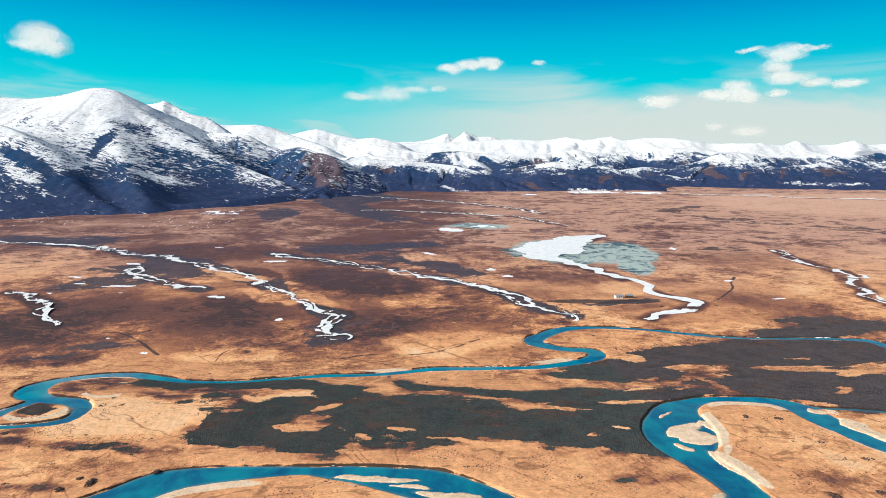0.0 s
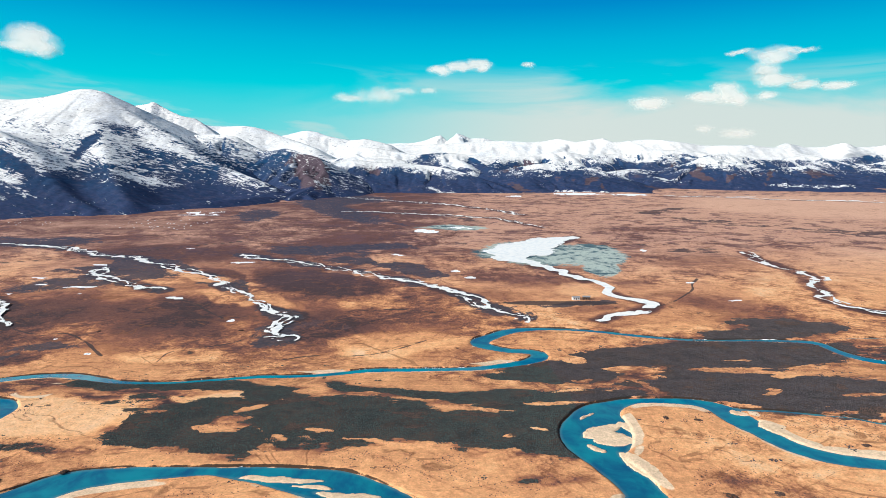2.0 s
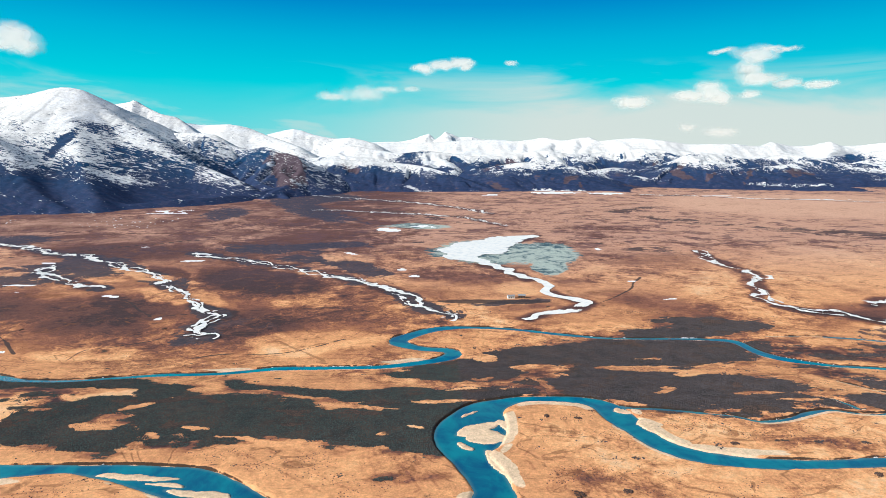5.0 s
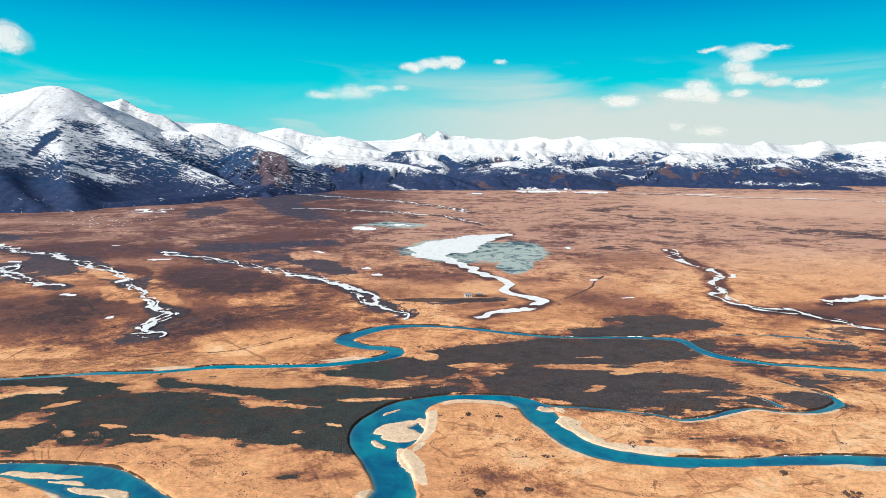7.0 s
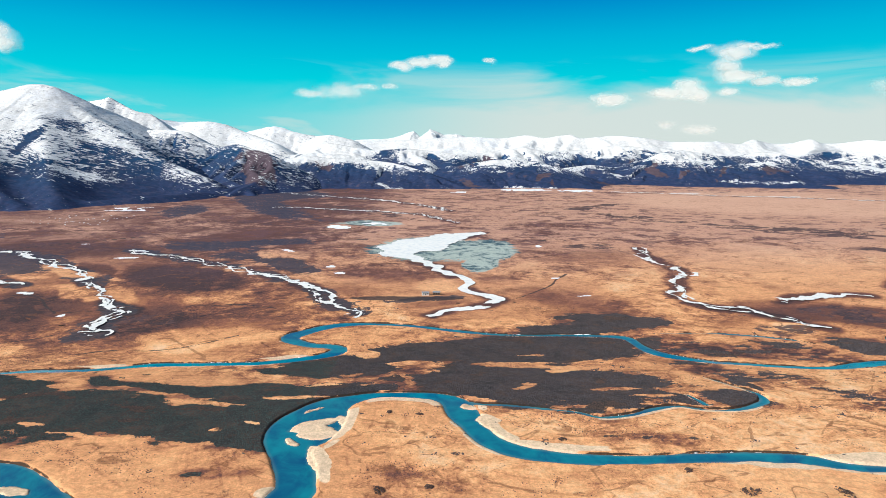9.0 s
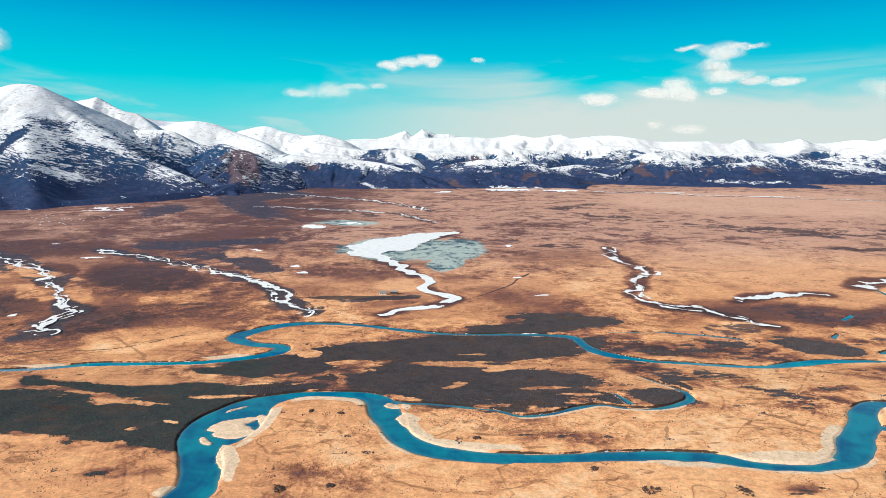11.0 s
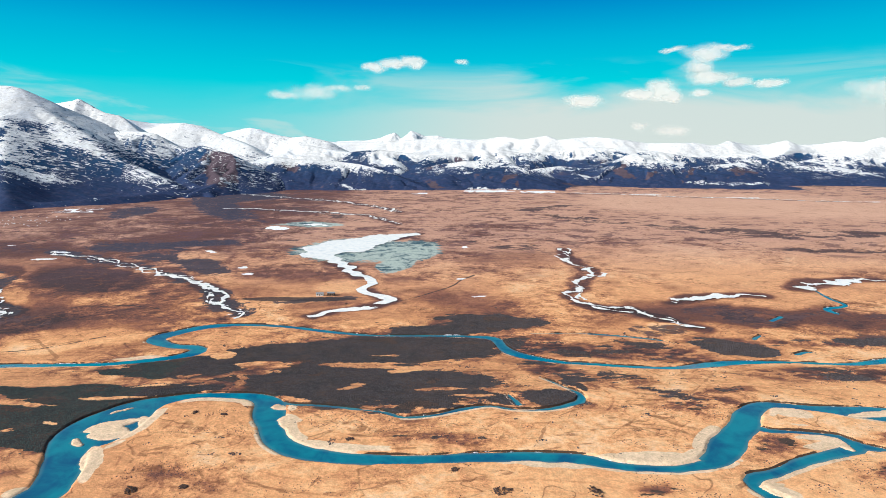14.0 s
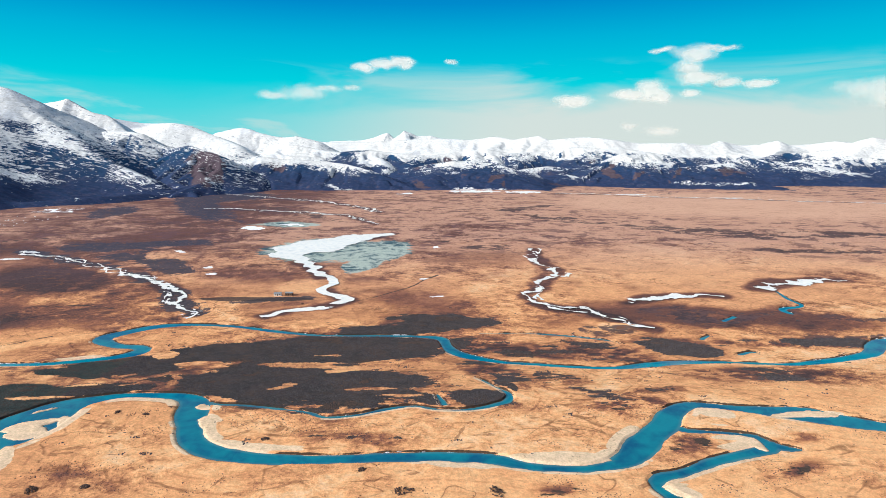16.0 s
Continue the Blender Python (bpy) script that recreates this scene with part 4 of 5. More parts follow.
def mountain(name, label, ridges, box, cell, spread, snowline, gully=0.2, seed=0, lit_rust=0.0, power=1.35, base=-12.0, streak=0.0, side=(), lump=2.0, width=0.62, mottle=90.0, rounding=8.0, bend=1.0, swell=0.3, merge=14.0, rib=70.0,
             marks=(), rusts=(), material=ROCK):
    x0, x1, y0, y1 = box
    xs, yv = np.arange(x0, x1, cell), np.arange(y0, y1, cell)
    x, y = np.meshgrid(xs, yv)
    wx = x + bend * (70 * fbm(x / 200, y / 200, 4, seed + 1) + 26 * fbm(x / 50, y / 50, 3, seed + 21))
    wy = y + bend * (70 * fbm(x / 200, y / 200, 4, seed + 2) + 26 * fbm(x / 50, y / 50, 3, seed + 22))
    h = np.full(x.shape, base)
    along, down = np.zeros_like(x), np.ones_like(x)
    run = 0.0
    for crest, points in [(True, r) for r in ridges] + [(False, r) for r in side]:
        p = spline(points, 45)
        one = np.full(x.shape, base)
        for (ax, ay, az), (bx, by, bz) in zip(p[:-1], p[1:]):
            dx, dy = bx - ax, by - ay
            ln = math.hypot(dx, dy) + 1e-9
            wide = (spread if crest else width * spread) * max(max(az, bz) - base, 20) + 60
            i0, i1 = np.searchsorted(xs, (min(ax, bx) - wide, max(ax, bx) + wide))
            j0, j1 = np.searchsorted(yv, (min(ay, by) - wide, max(ay, by) + wide))
            if i1 <= i0 or j1 <= j0:
                continue
            w = np.s_[j0:j1, i0:i1]
            t0 = np.clip(((x[w] - ax) * dx + (y[w] - ay) * dy) / ln ** 2, 0, 1)
            k = np.clip(np.hypot(x[w] - ax - t0 * dx, y[w] - ay - t0 * dy) / 110, 0, 1)     # the crest keeps its line
            px, py = x[w] + (wx[w] - x[w]) * k, y[w] + (wy[w] - y[w]) * k
            t = np.clip(((px - ax) * dx + (py - ay) * dy) / ln ** 2, 0, 1)
            d = np.hypot(px - ax - t * dx, py - ay - t * dy)
            blunt = rounding if crest else 4 * rounding
            d = np.sqrt(d * d + blunt * blunt) - blunt
            top = az + (bz - az) * t
            reach = (spread if crest else width * spread) * np.maximum(top - base, 20 if crest else 4)
            c = base + (top - base) * np.clip(1 - d / reach, 0, 1) ** power
            win = c > np.maximum(one[w], h[w])
            one[w] = np.maximum(one[w], c)
            along[w] = np.where(win, run + t * ln, along[w])
            down[w] = np.where(win, d / reach, down[w])
            run += ln
        # ridges flow into one another with a rounded hollow between
        knit = np.minimum(merge, 0.5 * (np.minimum(h, one) - base) + 0.01)
        h = np.maximum(h, one) + np.maximum(knit - np.abs(h - one), 0) ** 2 / (4 * knit)
    rim = np.minimum(np.minimum(x - x0, x1 - x), np.minimum(y - y0, y1 - y))
    h = base + (h - base) * smooth(rim, 0, 90)
    rel = np.clip((h - base) / 60, 0, 1)
    steep = smooth(down, 0.0, 0.22)
    g = ridged(along / rib + 0.8 * fbm(x / 90, y / 90, 3, seed + 5), down * 1.3, 4, seed + 6) - 0.35
    broad = fbm(x / 140, y / 140, 5, seed + 8)
    h2 = h + (h - base) * (gully * g * steep + swell * broad * (0.1 + 0.9 * steep)) + rel * lump * (fbm(x / 30, y / 30, 5, seed + 12, 0.6) + 0.6 * (ridged(x / 24, y / 40, 3, seed + 17) - 0.3) * steep)
    h2 += 9 * (1 - rel) * smooth(h, base, base + 6) * fbm(x / 70, y / 30, 4, seed + 19)
    gy, gx = np.gradient(h2, cell)
    slope = np.hypot(gx, gy)
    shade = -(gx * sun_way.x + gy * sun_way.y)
    lo, hi = snowline
    patch = fbm(x / 210, y / 150, 5, seed + 31, 0.6)
    snow = -0.24 + 1.34 * smooth(h2 + mottle * patch - streak * shade, lo, hi) - 0.25 * smooth(slope, 0.8, 1.3) + slope_marks(x, y, marks, seed)
    # rusty ground, plus a tint that paints faces towards the sun as lit
    red = lit_rust * smooth(shade, 0.0, 0.3) * (1 - smooth(h2, hi - 30, hi + 40)) + lit_rust * 1.2 * fbm(x / 120, y / 100, 3, seed + 15) + slope_marks(x, y, rusts, seed + 60)
    ob = mesh_object(name, np.stack([x, y, h2], -1).reshape(-1, 3), grid_faces(*x.shape), material, {"snow": np.clip(snow, -0.5, 1.4), "lit_rust": np.clip(red, 0, 1)})
    return tagged(ob, label, "mountain", kind="structure")


MASSIF = [(-2643, 2500, 424), (-2214, 2450, 385), (-1858, 2420, 367), (-1741, 2420, 360), (-1621, 2420, 371), (-1524, 2420, 390), (-1475, 2420, 401), (-1436, 2420, 402), (-1375, 2410, 393), (-1306, 2370, 352), (-1188, 2300, 291),
          (-1053, 2220, 236), (-924, 2140, 183), (-792, 2060, 121), (-668, 1990, 80), (-575, 1940, 54), (-507, 1900, 22), (-476, 1870, 1)]
SPUR_MID = [(-1436, 2400, 372), (-1409, 2330, 330), (-1358, 2250, 280), (-1231, 2120, 241), (-1136, 1990, 188), (-1034, 1830, 120), (-915, 1660, 67), (-816, 1540, 28)]
SPUR_LEFT = [(-1945, 2100, 329), (-1702, 2000, 284), (-1473, 1900, 240), (-1335, 1820, 203), (-1208, 1740, 159), (-1114, 1650, 104), (-1001, 1560, 51), (-886, 1490, 15)]
APRON = [(-1250, 1470, 8), (-1122, 1480, 7), (-999, 1500, 9), (-878, 1530, 10), (-734, 1590, 13), (-607, 1690, 19), (-518, 1800, 17)]
PEAK_B = [(-1655, 2800, 345), (-1413, 2720, 351), (-1291, 2665, 363), (-1264, 2660, 353), (-1137, 2600, 302), (-1074, 2600, 290), (-1010, 2560, 254), (-905, 2500, 185)]
PEAK_B_RIB = [(-1291, 2665, 363), (-1262, 2590, 322), (-1230, 2500, 268), (-1190, 2400, 215)]
PEAK_B_RIB_EAST = [(-1100, 2630, 285), (-1060, 2540, 235), (-1010, 2450, 175)]
WHITE_A = [(-1574, 3300, 323), (-1318, 3300, 276), (-1170, 3250, 269), (-1057, 3200, 271), (-963, 3200, 255), (-872, 3150, 224), (-740, 3050, 181), (-620, 2960, 150)]
WHITE_B = [(-974, 3450, 192), (-904, 3450, 219), (-758, 3450, 249), (-621, 3400, 212), (-479, 3350, 193), (-400, 3300, 199), (-272, 3250, 174)]
DARK_HILL = [(-1083, 2480, 185), (-1031, 2450, 214), (-922, 2420, 218), (-819, 2400, 209), (-756, 2380, 174), (-675, 2340, 149), (-582, 2300, 163), (-503, 2250, 142), (-427, 2200, 128), (-388, 2100, 84), (-378, 2000, 29)]
FAR_PEAK = [(-411, 4400, 164), (-170, 4400, 173), (-60, 4380, 198), (34, 4360, 228), (82, 4350, 181), (163, 4345, 245), (262, 4340, 203), (361, 4340, 207), (500, 4340, 165)]
SKYLINE_A = [(-802, 3600, 171), (-515, 3600, 178), (-229, 3600, 164), (57, 3600, 171), (236, 3600, 182), (433, 3600, 189), (630, 3600, 182), (790, 3600, 203), (886, 3550, 185), (1050, 3550, 206), (1100, 3500, 182), (1307, 3500, 199),
             (1478, 3450, 186), (1634, 3450, 165), (1780, 3400, 166), (1899, 3400, 165)]
SKYLINE_B = [(1899, 3400, 165), (2053, 3400, 154), (2141, 3450, 179), (2254, 3450, 156), (2388, 3450, 158), (2490, 3450, 181), (2563, 3450, 157), (2683, 3450, 160), (2818, 3400, 181), (2886, 3350, 172), (2961, 3300, 202), (3147, 3300, 177), (3433, 3250, 184)]
MID_A = [(-409, 2850, 141), (-324, 2850, 160), (-180, 2820, 139), (-67, 2800, 123), (45, 2800, 136), (185, 2800, 123), (267, 2780, 115), (409, 2800, 111), (543, 2850, 127), (671, 2850, 138), (786, 2850, 121), (972, 2900, 131),
         (1087, 2900, 148), (1261, 2900, 143), (1332, 2800, 111)]
MID_B = [(1332, 2800, 111), (1439, 2850, 132), (1555, 2850, 116), (1699, 2850, 99), (1900, 2900, 120), (2040, 2850, 104), (2230, 2850, 127), (2420, 2800, 118), (2619, 2750, 104), (2900, 2750, 125)]
FRONT_A = [(-430, 2330, 89), (-334, 2400, 112), (-250, 2400, 105), (-106, 2400, 98), (38, 2350, 86), (151, 2280, 62), (257, 2200, 30), (345, 2120, 2), (397, 2050, -8)]
FRONT_B = [(304, 2500, 57), (407, 2520, 80), (495, 2520, 93), (641, 2500, 86), (734, 2430, 65), (812, 2330, 29), (862, 2180, -4), (868, 2100, -9)]
FRONT_C = [(759, 2550, 46), (929, 2600, 66), (1086, 2600, 56), (1234, 2620, 107), (1295, 2640, 124), (1343, 2600, 95), (1399, 2550, 51), (1581, 2600, 66), (1769, 2650, 77), (1934, 2650, 60), (2067, 2650, 64), (2200, 2650, 75),
           (2303, 2600, 46), (2409, 2600, 41), (2592, 2600, 57), (2857, 2600, 58)]
# snow and bare rock on the slopes; some negative strokes paint shaded faces dark
MASSIF_SNOW = [(-1202, 1602, 123, 19, -31, 0.6), (-1054, 1882, 96, 35, -38, 0.5), (-910, 1808, 92, 43, 20, 0.6), (-1129, 1779, 66, 77, 3, 0.35), (-882, 2073, 181, 23, -21, 0.5), (-608, 1965, 113, 72, -22, 0.6), (-1340, 1828, 107, 15, -15, 0.6), (-1183, 1726, 91, 8, -54, 0.6)]
MASSIF_BARE_SHADED = [(-1168, 2157, 86, 45, 0, -0.9), (-1180, 1977, 115, 21, -81, -1.2), (-1574, 2166, 52, 24, 98, -0.5), (-1414, 2073, 84, 17, -40, -0.4), (-1243, 1680, 155, 15, -32, -1.0), (-1017, 2204, 335, 52, -33, -0.2), (-967, 2043, 127, 28, -7, -0.35), (-1018, 1614, 89, 55, -10, -0.6), (-763, 1722, 156, 80, 60, -0.6), (-934, 1504, 177, 35, 14, -0.5), (-1032, 1782, 59, 9, -50, -0.6)]
FOOTHILLS_SNOW = [(-276, 2316, 58, 50, 12, -0.5), (309, 2094, 64, 22, -16, 0.9), (584, 2138, 115, 34, -14, 0.9), (54, 2133, 99, 18, -31, 0.7), (487, 2481, 75, 36, -21, 0.7), (766, 2098, 70, 37, -19, 0.9), (1042, 2430, 68, 23, -26, 0.8), (1454, 2276, 70, 30, -6, 0.9), (1625, 2241, 79, 27, -7, 0.9)]
# the -0.6 stroke paints the shaded right side of a ridge
MIDDLE_RANGE_SNOW_SHADE = [(224, 2686, 84, 23, -61, -0.6), (3, 2763, 86, 45, 16, -0.8), (83, 2714, 84, 45, -39, 0.5), (-251, 2818, 103, 195, -14, 0.6)]
DARK_HILLS_SNOW = [(-356, 2238, 70, 41, 71, 0.6), (-260, 2116, 145, 77, 36, 0.2)]
FOOTHILLS_RUST = [(-256, 2340, 58, 28, -47, 0.8), (1234, 2562, 86, 17, 50, 0.8), (1186, 2444, 72, 30, -70, 0.7), (660, 2286, 66, 19, 55, 0.8), (694, 2210, 53, 11, -95, 0.7), (1480, 2445, 190, 8, 54, 0.8), (1748, 2544, 79, 55, 37, 0.7), (358, 2204, 61, 23, -66, 0.7), (945, 2278, 97, 53, -19, 0.6), (1274, 2373, 61, 11, 48, 0.7)]
DARK_HILLS_RUST = [(-420, 2064, 150, 60, -73, 0.9), (-470, 2150, 120, 50, -60, 0.8)]
MIDDLE_RANGE_RUST = [(410, 2644, 170, 45, 61, 0.8), (1140, 2682, 116, 14, 59, 0.7)]

mountain("mountain_massif", "large rounded mountain with streaked snow over dark slopes", [MASSIF, SPUR_MID, SPUR_LEFT, APRON], (-2700, -300, 1250, 2760), 6.0, 2.5, (0, 300), 0.03, 200, 0.0, 1.36, streak=40, lump=1.2, mottle=40, rounding=14, bend=0.12, swell=0.06, merge=40, marks=MASSIF_SNOW + MASSIF_BARE_SHADED)
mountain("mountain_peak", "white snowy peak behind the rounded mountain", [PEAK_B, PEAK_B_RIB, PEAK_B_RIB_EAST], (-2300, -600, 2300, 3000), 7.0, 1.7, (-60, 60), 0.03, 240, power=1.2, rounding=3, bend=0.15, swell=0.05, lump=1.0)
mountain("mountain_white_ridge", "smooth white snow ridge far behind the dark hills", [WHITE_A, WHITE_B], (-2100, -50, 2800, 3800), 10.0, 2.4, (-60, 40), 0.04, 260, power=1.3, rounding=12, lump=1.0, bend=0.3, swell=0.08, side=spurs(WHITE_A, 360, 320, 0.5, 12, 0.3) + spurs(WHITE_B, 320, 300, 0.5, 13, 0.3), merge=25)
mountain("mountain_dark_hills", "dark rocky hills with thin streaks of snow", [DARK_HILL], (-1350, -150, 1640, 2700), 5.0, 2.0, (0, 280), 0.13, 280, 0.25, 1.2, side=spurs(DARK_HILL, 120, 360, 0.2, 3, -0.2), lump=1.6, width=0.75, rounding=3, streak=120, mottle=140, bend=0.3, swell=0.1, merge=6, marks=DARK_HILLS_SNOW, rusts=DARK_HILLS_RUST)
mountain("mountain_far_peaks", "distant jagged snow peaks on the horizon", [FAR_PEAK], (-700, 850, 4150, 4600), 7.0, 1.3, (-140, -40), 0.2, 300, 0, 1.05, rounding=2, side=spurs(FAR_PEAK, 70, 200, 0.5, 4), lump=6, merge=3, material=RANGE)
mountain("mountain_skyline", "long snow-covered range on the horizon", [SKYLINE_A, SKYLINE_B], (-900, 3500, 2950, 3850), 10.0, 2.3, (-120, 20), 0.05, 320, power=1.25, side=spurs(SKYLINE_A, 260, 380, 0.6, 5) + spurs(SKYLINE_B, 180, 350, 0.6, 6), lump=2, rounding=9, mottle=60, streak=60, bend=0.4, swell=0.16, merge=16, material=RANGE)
mountain("mountain_middle_range", "snow-dusted middle range with dark hollows", [MID_A, MID_B], (-850, 3050, 2380, 3150), 7.0, 2.3, (0, 150), 0.24, 340, 0.2, 1.25, side=spurs(MID_A, 210, 420, 0.5, 7) + spurs(MID_B, 190, 420, 0.5, 8), lump=2, width=0.8, streak=70, mottle=170, rounding=10, bend=0.4, swell=0.2, merge=10, marks=MIDDLE_RANGE_SNOW_SHADE, rusts=MIDDLE_RANGE_RUST, material=RANGE)
mountain("mountain_foothills", "dark foothills, haze-tinted blue, with snow patches along the plain", [FRONT_A, FRONT_B, FRONT_C], (-650, 2950, 1840, 2850), 6.0, 3.0, (0, 115), 0.24, 360, 0.42, 1.3, streak=60, mottle=110,
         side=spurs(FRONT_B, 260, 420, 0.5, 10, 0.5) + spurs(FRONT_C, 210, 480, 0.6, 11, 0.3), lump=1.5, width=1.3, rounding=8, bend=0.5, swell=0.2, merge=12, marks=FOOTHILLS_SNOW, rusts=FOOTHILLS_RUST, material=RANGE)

# ---- sky backdrop and clouds ----
def sky_material():
    n = Nodes("sky_glow")
    tc = n.tree.nodes.new("ShaderNodeTexCoord")
    unit = n.tree.nodes.new("ShaderNodeVectorMath")
    unit.operation = "NORMALIZE"
    n.put(unit.inputs[0], tc.outputs["Object"])
    sep = n.tree.nodes.new("ShaderNodeSeparateXYZ")
    n.put(sep.inputs[0], unit.outputs[0])
    up = sep.outputs[2]
    ramp = n.tree.nodes.new("ShaderNodeValToRGB")
    n.put(ramp.inputs[0], n.math("MULTIPLY", up, 2.0))
    stops = [(0.0, (0.16, 0.74, 0.78)), (0.09, (0.04, 0.72, 0.79)), (0.18, (0.0, 0.67, 0.78)), (0.32, (0.0, 0.47, 0.73)), (0.43, (0.0, 0.27, 0.64)), (1.0, (0.0, 0.14, 0.48))]
    while len(ramp.color_ramp.elements) < len(stops):
        ramp.color_ramp.elements.new(0.5)
    for e, (pos, col) in zip(ramp.color_ramp.elements, stops):
        e.position, e.color = pos, (*col, 1)
    m = n.tree.nodes.new("ShaderNodeMapping")
    m.inputs["Scale"].default_value = (1, 1, 5)
    n.put(m.inputs[0], unit.outputs[0])
    veil = n.noise(m.outputs[0], 3.2, 6, 0.55, 0.6)
    east = n.step(sep.outputs[0], -0.40, 0.22)
    low = n.step(n.math("ADD", up, n.math("MULTIPLY", n.math("SUBTRACT", veil, 0.5), -0.14)), 0.035, 0.105, 1.0, 0.0)
    f = n.math("MULTIPLY", n.math("MULTIPLY", low, 0.86), n.math("ADD", 0.05, n.math("MULTIPLY", east, 0.95)))
    wisp = n.math("MULTIPLY", n.step(veil, 0.52, 0.68, 0.0, 0.45), n.step(up, 0.08, 0.13, 1.0, 0.0))
    c = n.mix(n.math("MAXIMUM", f, wisp), ramp.outputs[0], (0.79, 0.81, 0.77))
    e = n.tree.nodes.new("ShaderNodeEmission")
    n.put(e.inputs[0], c)
    e.inputs[1].default_value = 0.79
    n.put(n.out.inputs["Surface"], e.outputs[0])
    return n.mat


wx, wz = np.meshgrid(np.linspace(-4700, 4700, 41), np.linspace(-260, 1300, 17))
wall = np.stack([wx, 4860 - 60 * (wx / 4700) ** 2, wz], -1).reshape(-1, 3)
backdrop = mesh_object("sky_backdrop", wall, grid_faces(*wx.shape), sky_material())
backdrop.location = (214, 0, 200)
tagged(backdrop, "bright cyan sky with pale haze low down", "sky", kind="structure")


def cloud_material():
    n = Nodes("cloud_vapour")
    co = n.place()
    puff = n.noise(co, 1 / 75, 6, 0.56, 0.3)
    dens = n.math("ADD", n.attr("vapour"), n.math("MULTIPLY", n.math("SUBTRACT", puff, 0.5), 0.9))
    f = n.step(dens, 0.0, 1.0, 0.0, 0.52)
    t = n.tree.nodes
    clear_, soft = t.new("ShaderNodeBsdfTransparent"), t.new("ShaderNodeBsdfDiffuse")
    soft.inputs[0].default_value = (0.47, 0.45, 0.435, 1)
    mixed = t.new("ShaderNodeMixShader")
    n.put(mixed.inputs[0], f)
    n.put(mixed.inputs[1], clear_.outputs[0])
    n.put(mixed.inputs[2], soft.outputs[0])
    n.put(n.out.inputs["Surface"], mixed.outputs[0])
    return n.mat


CLOUD = cloud_material()


def cloud(label, puffs, seed, thick=1.0, layers=2):
    """puffs: (x, z, half width, half height) at about 3000 m; layered veils with soft rims give the cloud its depth."""
    x0, x1 = min(p[0] - 1.7 * p[2] - 25 for p in puffs), max(p[0] + 1.7 * p[2] + 25 for p in puffs)
    z0, z1 = min(p[1] - 2 * p[3] - 25 for p in puffs), max(p[1] + 2 * p[3] + 25 for p in puffs)
    nx, nz = int((x1 - x0) / 7) + 4, int((z1 - z0) / 7) + 4
    verts, faces, dens = [], [], []
    for k in range(layers):
        x, z = np.meshgrid(np.linspace(x0, x1, nx), np.linspace(z0, z1, nz))
        wx = x + 55 * fbm(x / 70, z / 40, 5, seed + 3)
        wz = z + 34 * fbm(x / 70, z / 40, 5, seed + 5)
        field = np.zeros_like(x)
        for px, pz, a, b in puffs:
            r2 = ((wx - px) / a) ** 2 + ((wz - pz) / b) ** 2
            field = np.maximum(field, 1.3 * (1 - (r2 / 1.6) ** 0.6))
        field = np.clip(field + 0.4 * fbm(x / 45, z / 34, 4, seed + 11 * k) * smooth(field, 0.0, 0.2), 0, 1)
        off = (k - (layers - 1) / 2) / layers
        y = 3000 + off * 120 + 0 * x
        f = grid_faces(*x.shape)
        keep = (field.ravel()[f] > 0.02).any(1)
        faces.append(f[keep] + len(x.ravel()) * k)
        verts.append(np.stack([x, y, z], -1).reshape(-1, 3))
        dens.append(field.ravel())
    v, f, d = np.vstack(verts), np.vstack(faces), np.concatenate(dens)
    used, inverse = np.unique(f, return_inverse=True)
    ob = mesh_object("cloud", v[used], inverse.reshape(f.shape), CLOUD, {"vapour": d[used] * thick})
    # vapour scatters light from all round: it is shaded as if it faced up towards the sun
    billow = np.stack([-0.62 + 0.5 * fbm(v[used][:, 0] / 60, v[used][:, 2] / 45, 2, seed + 2), np.full(len(used), -0.35), 0.66 + 0.5 * fbm(v[used][:, 0] / 60, v[used][:, 2] / 45, 2, seed + 4)], 1)
    ob.data.normals_split_custom_set_from_vertices((billow / np.linalg.norm(billow, axis=1)[:, None]).tolist())
    return tagged(ob, label, "cloud", kind="structure")


WEST_CLOUDS = [
    ("puffy white cloud beside the rounded mountain", [(-2056, 702, 115, 65), (-1990, 658, 72, 44), (-2133, 669, 69, 27)]),
    ("thin ragged white cloud strip", [(47, 547, 64, 22), (148, 567, 81, 19), (244, 581, 64, 25), (265, 556, 41, 17)]),
    ("tiny white cloud puff", [(485, 573, 30, 13)]),
    ("faint low white cloud band", [(-423, 407, 94, 20), (-276, 427, 112, 37), (-158, 441, 88, 17), (-26, 446, 41, 14)])]
EAST_CLOUDS = [
    ("large hooked white cloud with a streaming tail", [(1740, 622, 101, 39), (1867, 653, 116, 11), (1719, 553, 81, 39), (1784, 503, 117, 39), (1918, 477, 76, 22), (1579, 639, 64, 11)]),
    ("small flat white cloud", [(2088, 477, 88, 22)]),
    ("low heaped white cloud", [(1527, 441, 88, 45), (1427, 418, 103, 25), (1588, 418, 53, 40)]),
    ("low heaped white cloud", [(1136, 384, 100, 31)]),
    ("tiny white cloud puff", [(1738, 424, 38, 25)]),
    ("faint broad white cloud bank", [(2691, 459, 190, 55), (2850, 420, 220, 70)]),
    ("faint white cloud in the haze", [(1437, 255, 36, 20), (1608, 234, 83, 23)])]
for k, (label, puffs) in enumerate(WEST_CLOUDS + EAST_CLOUDS):
    cloud(label, puffs, 500 + 13 * k, 0.6 if "faint" in label else 1.0)


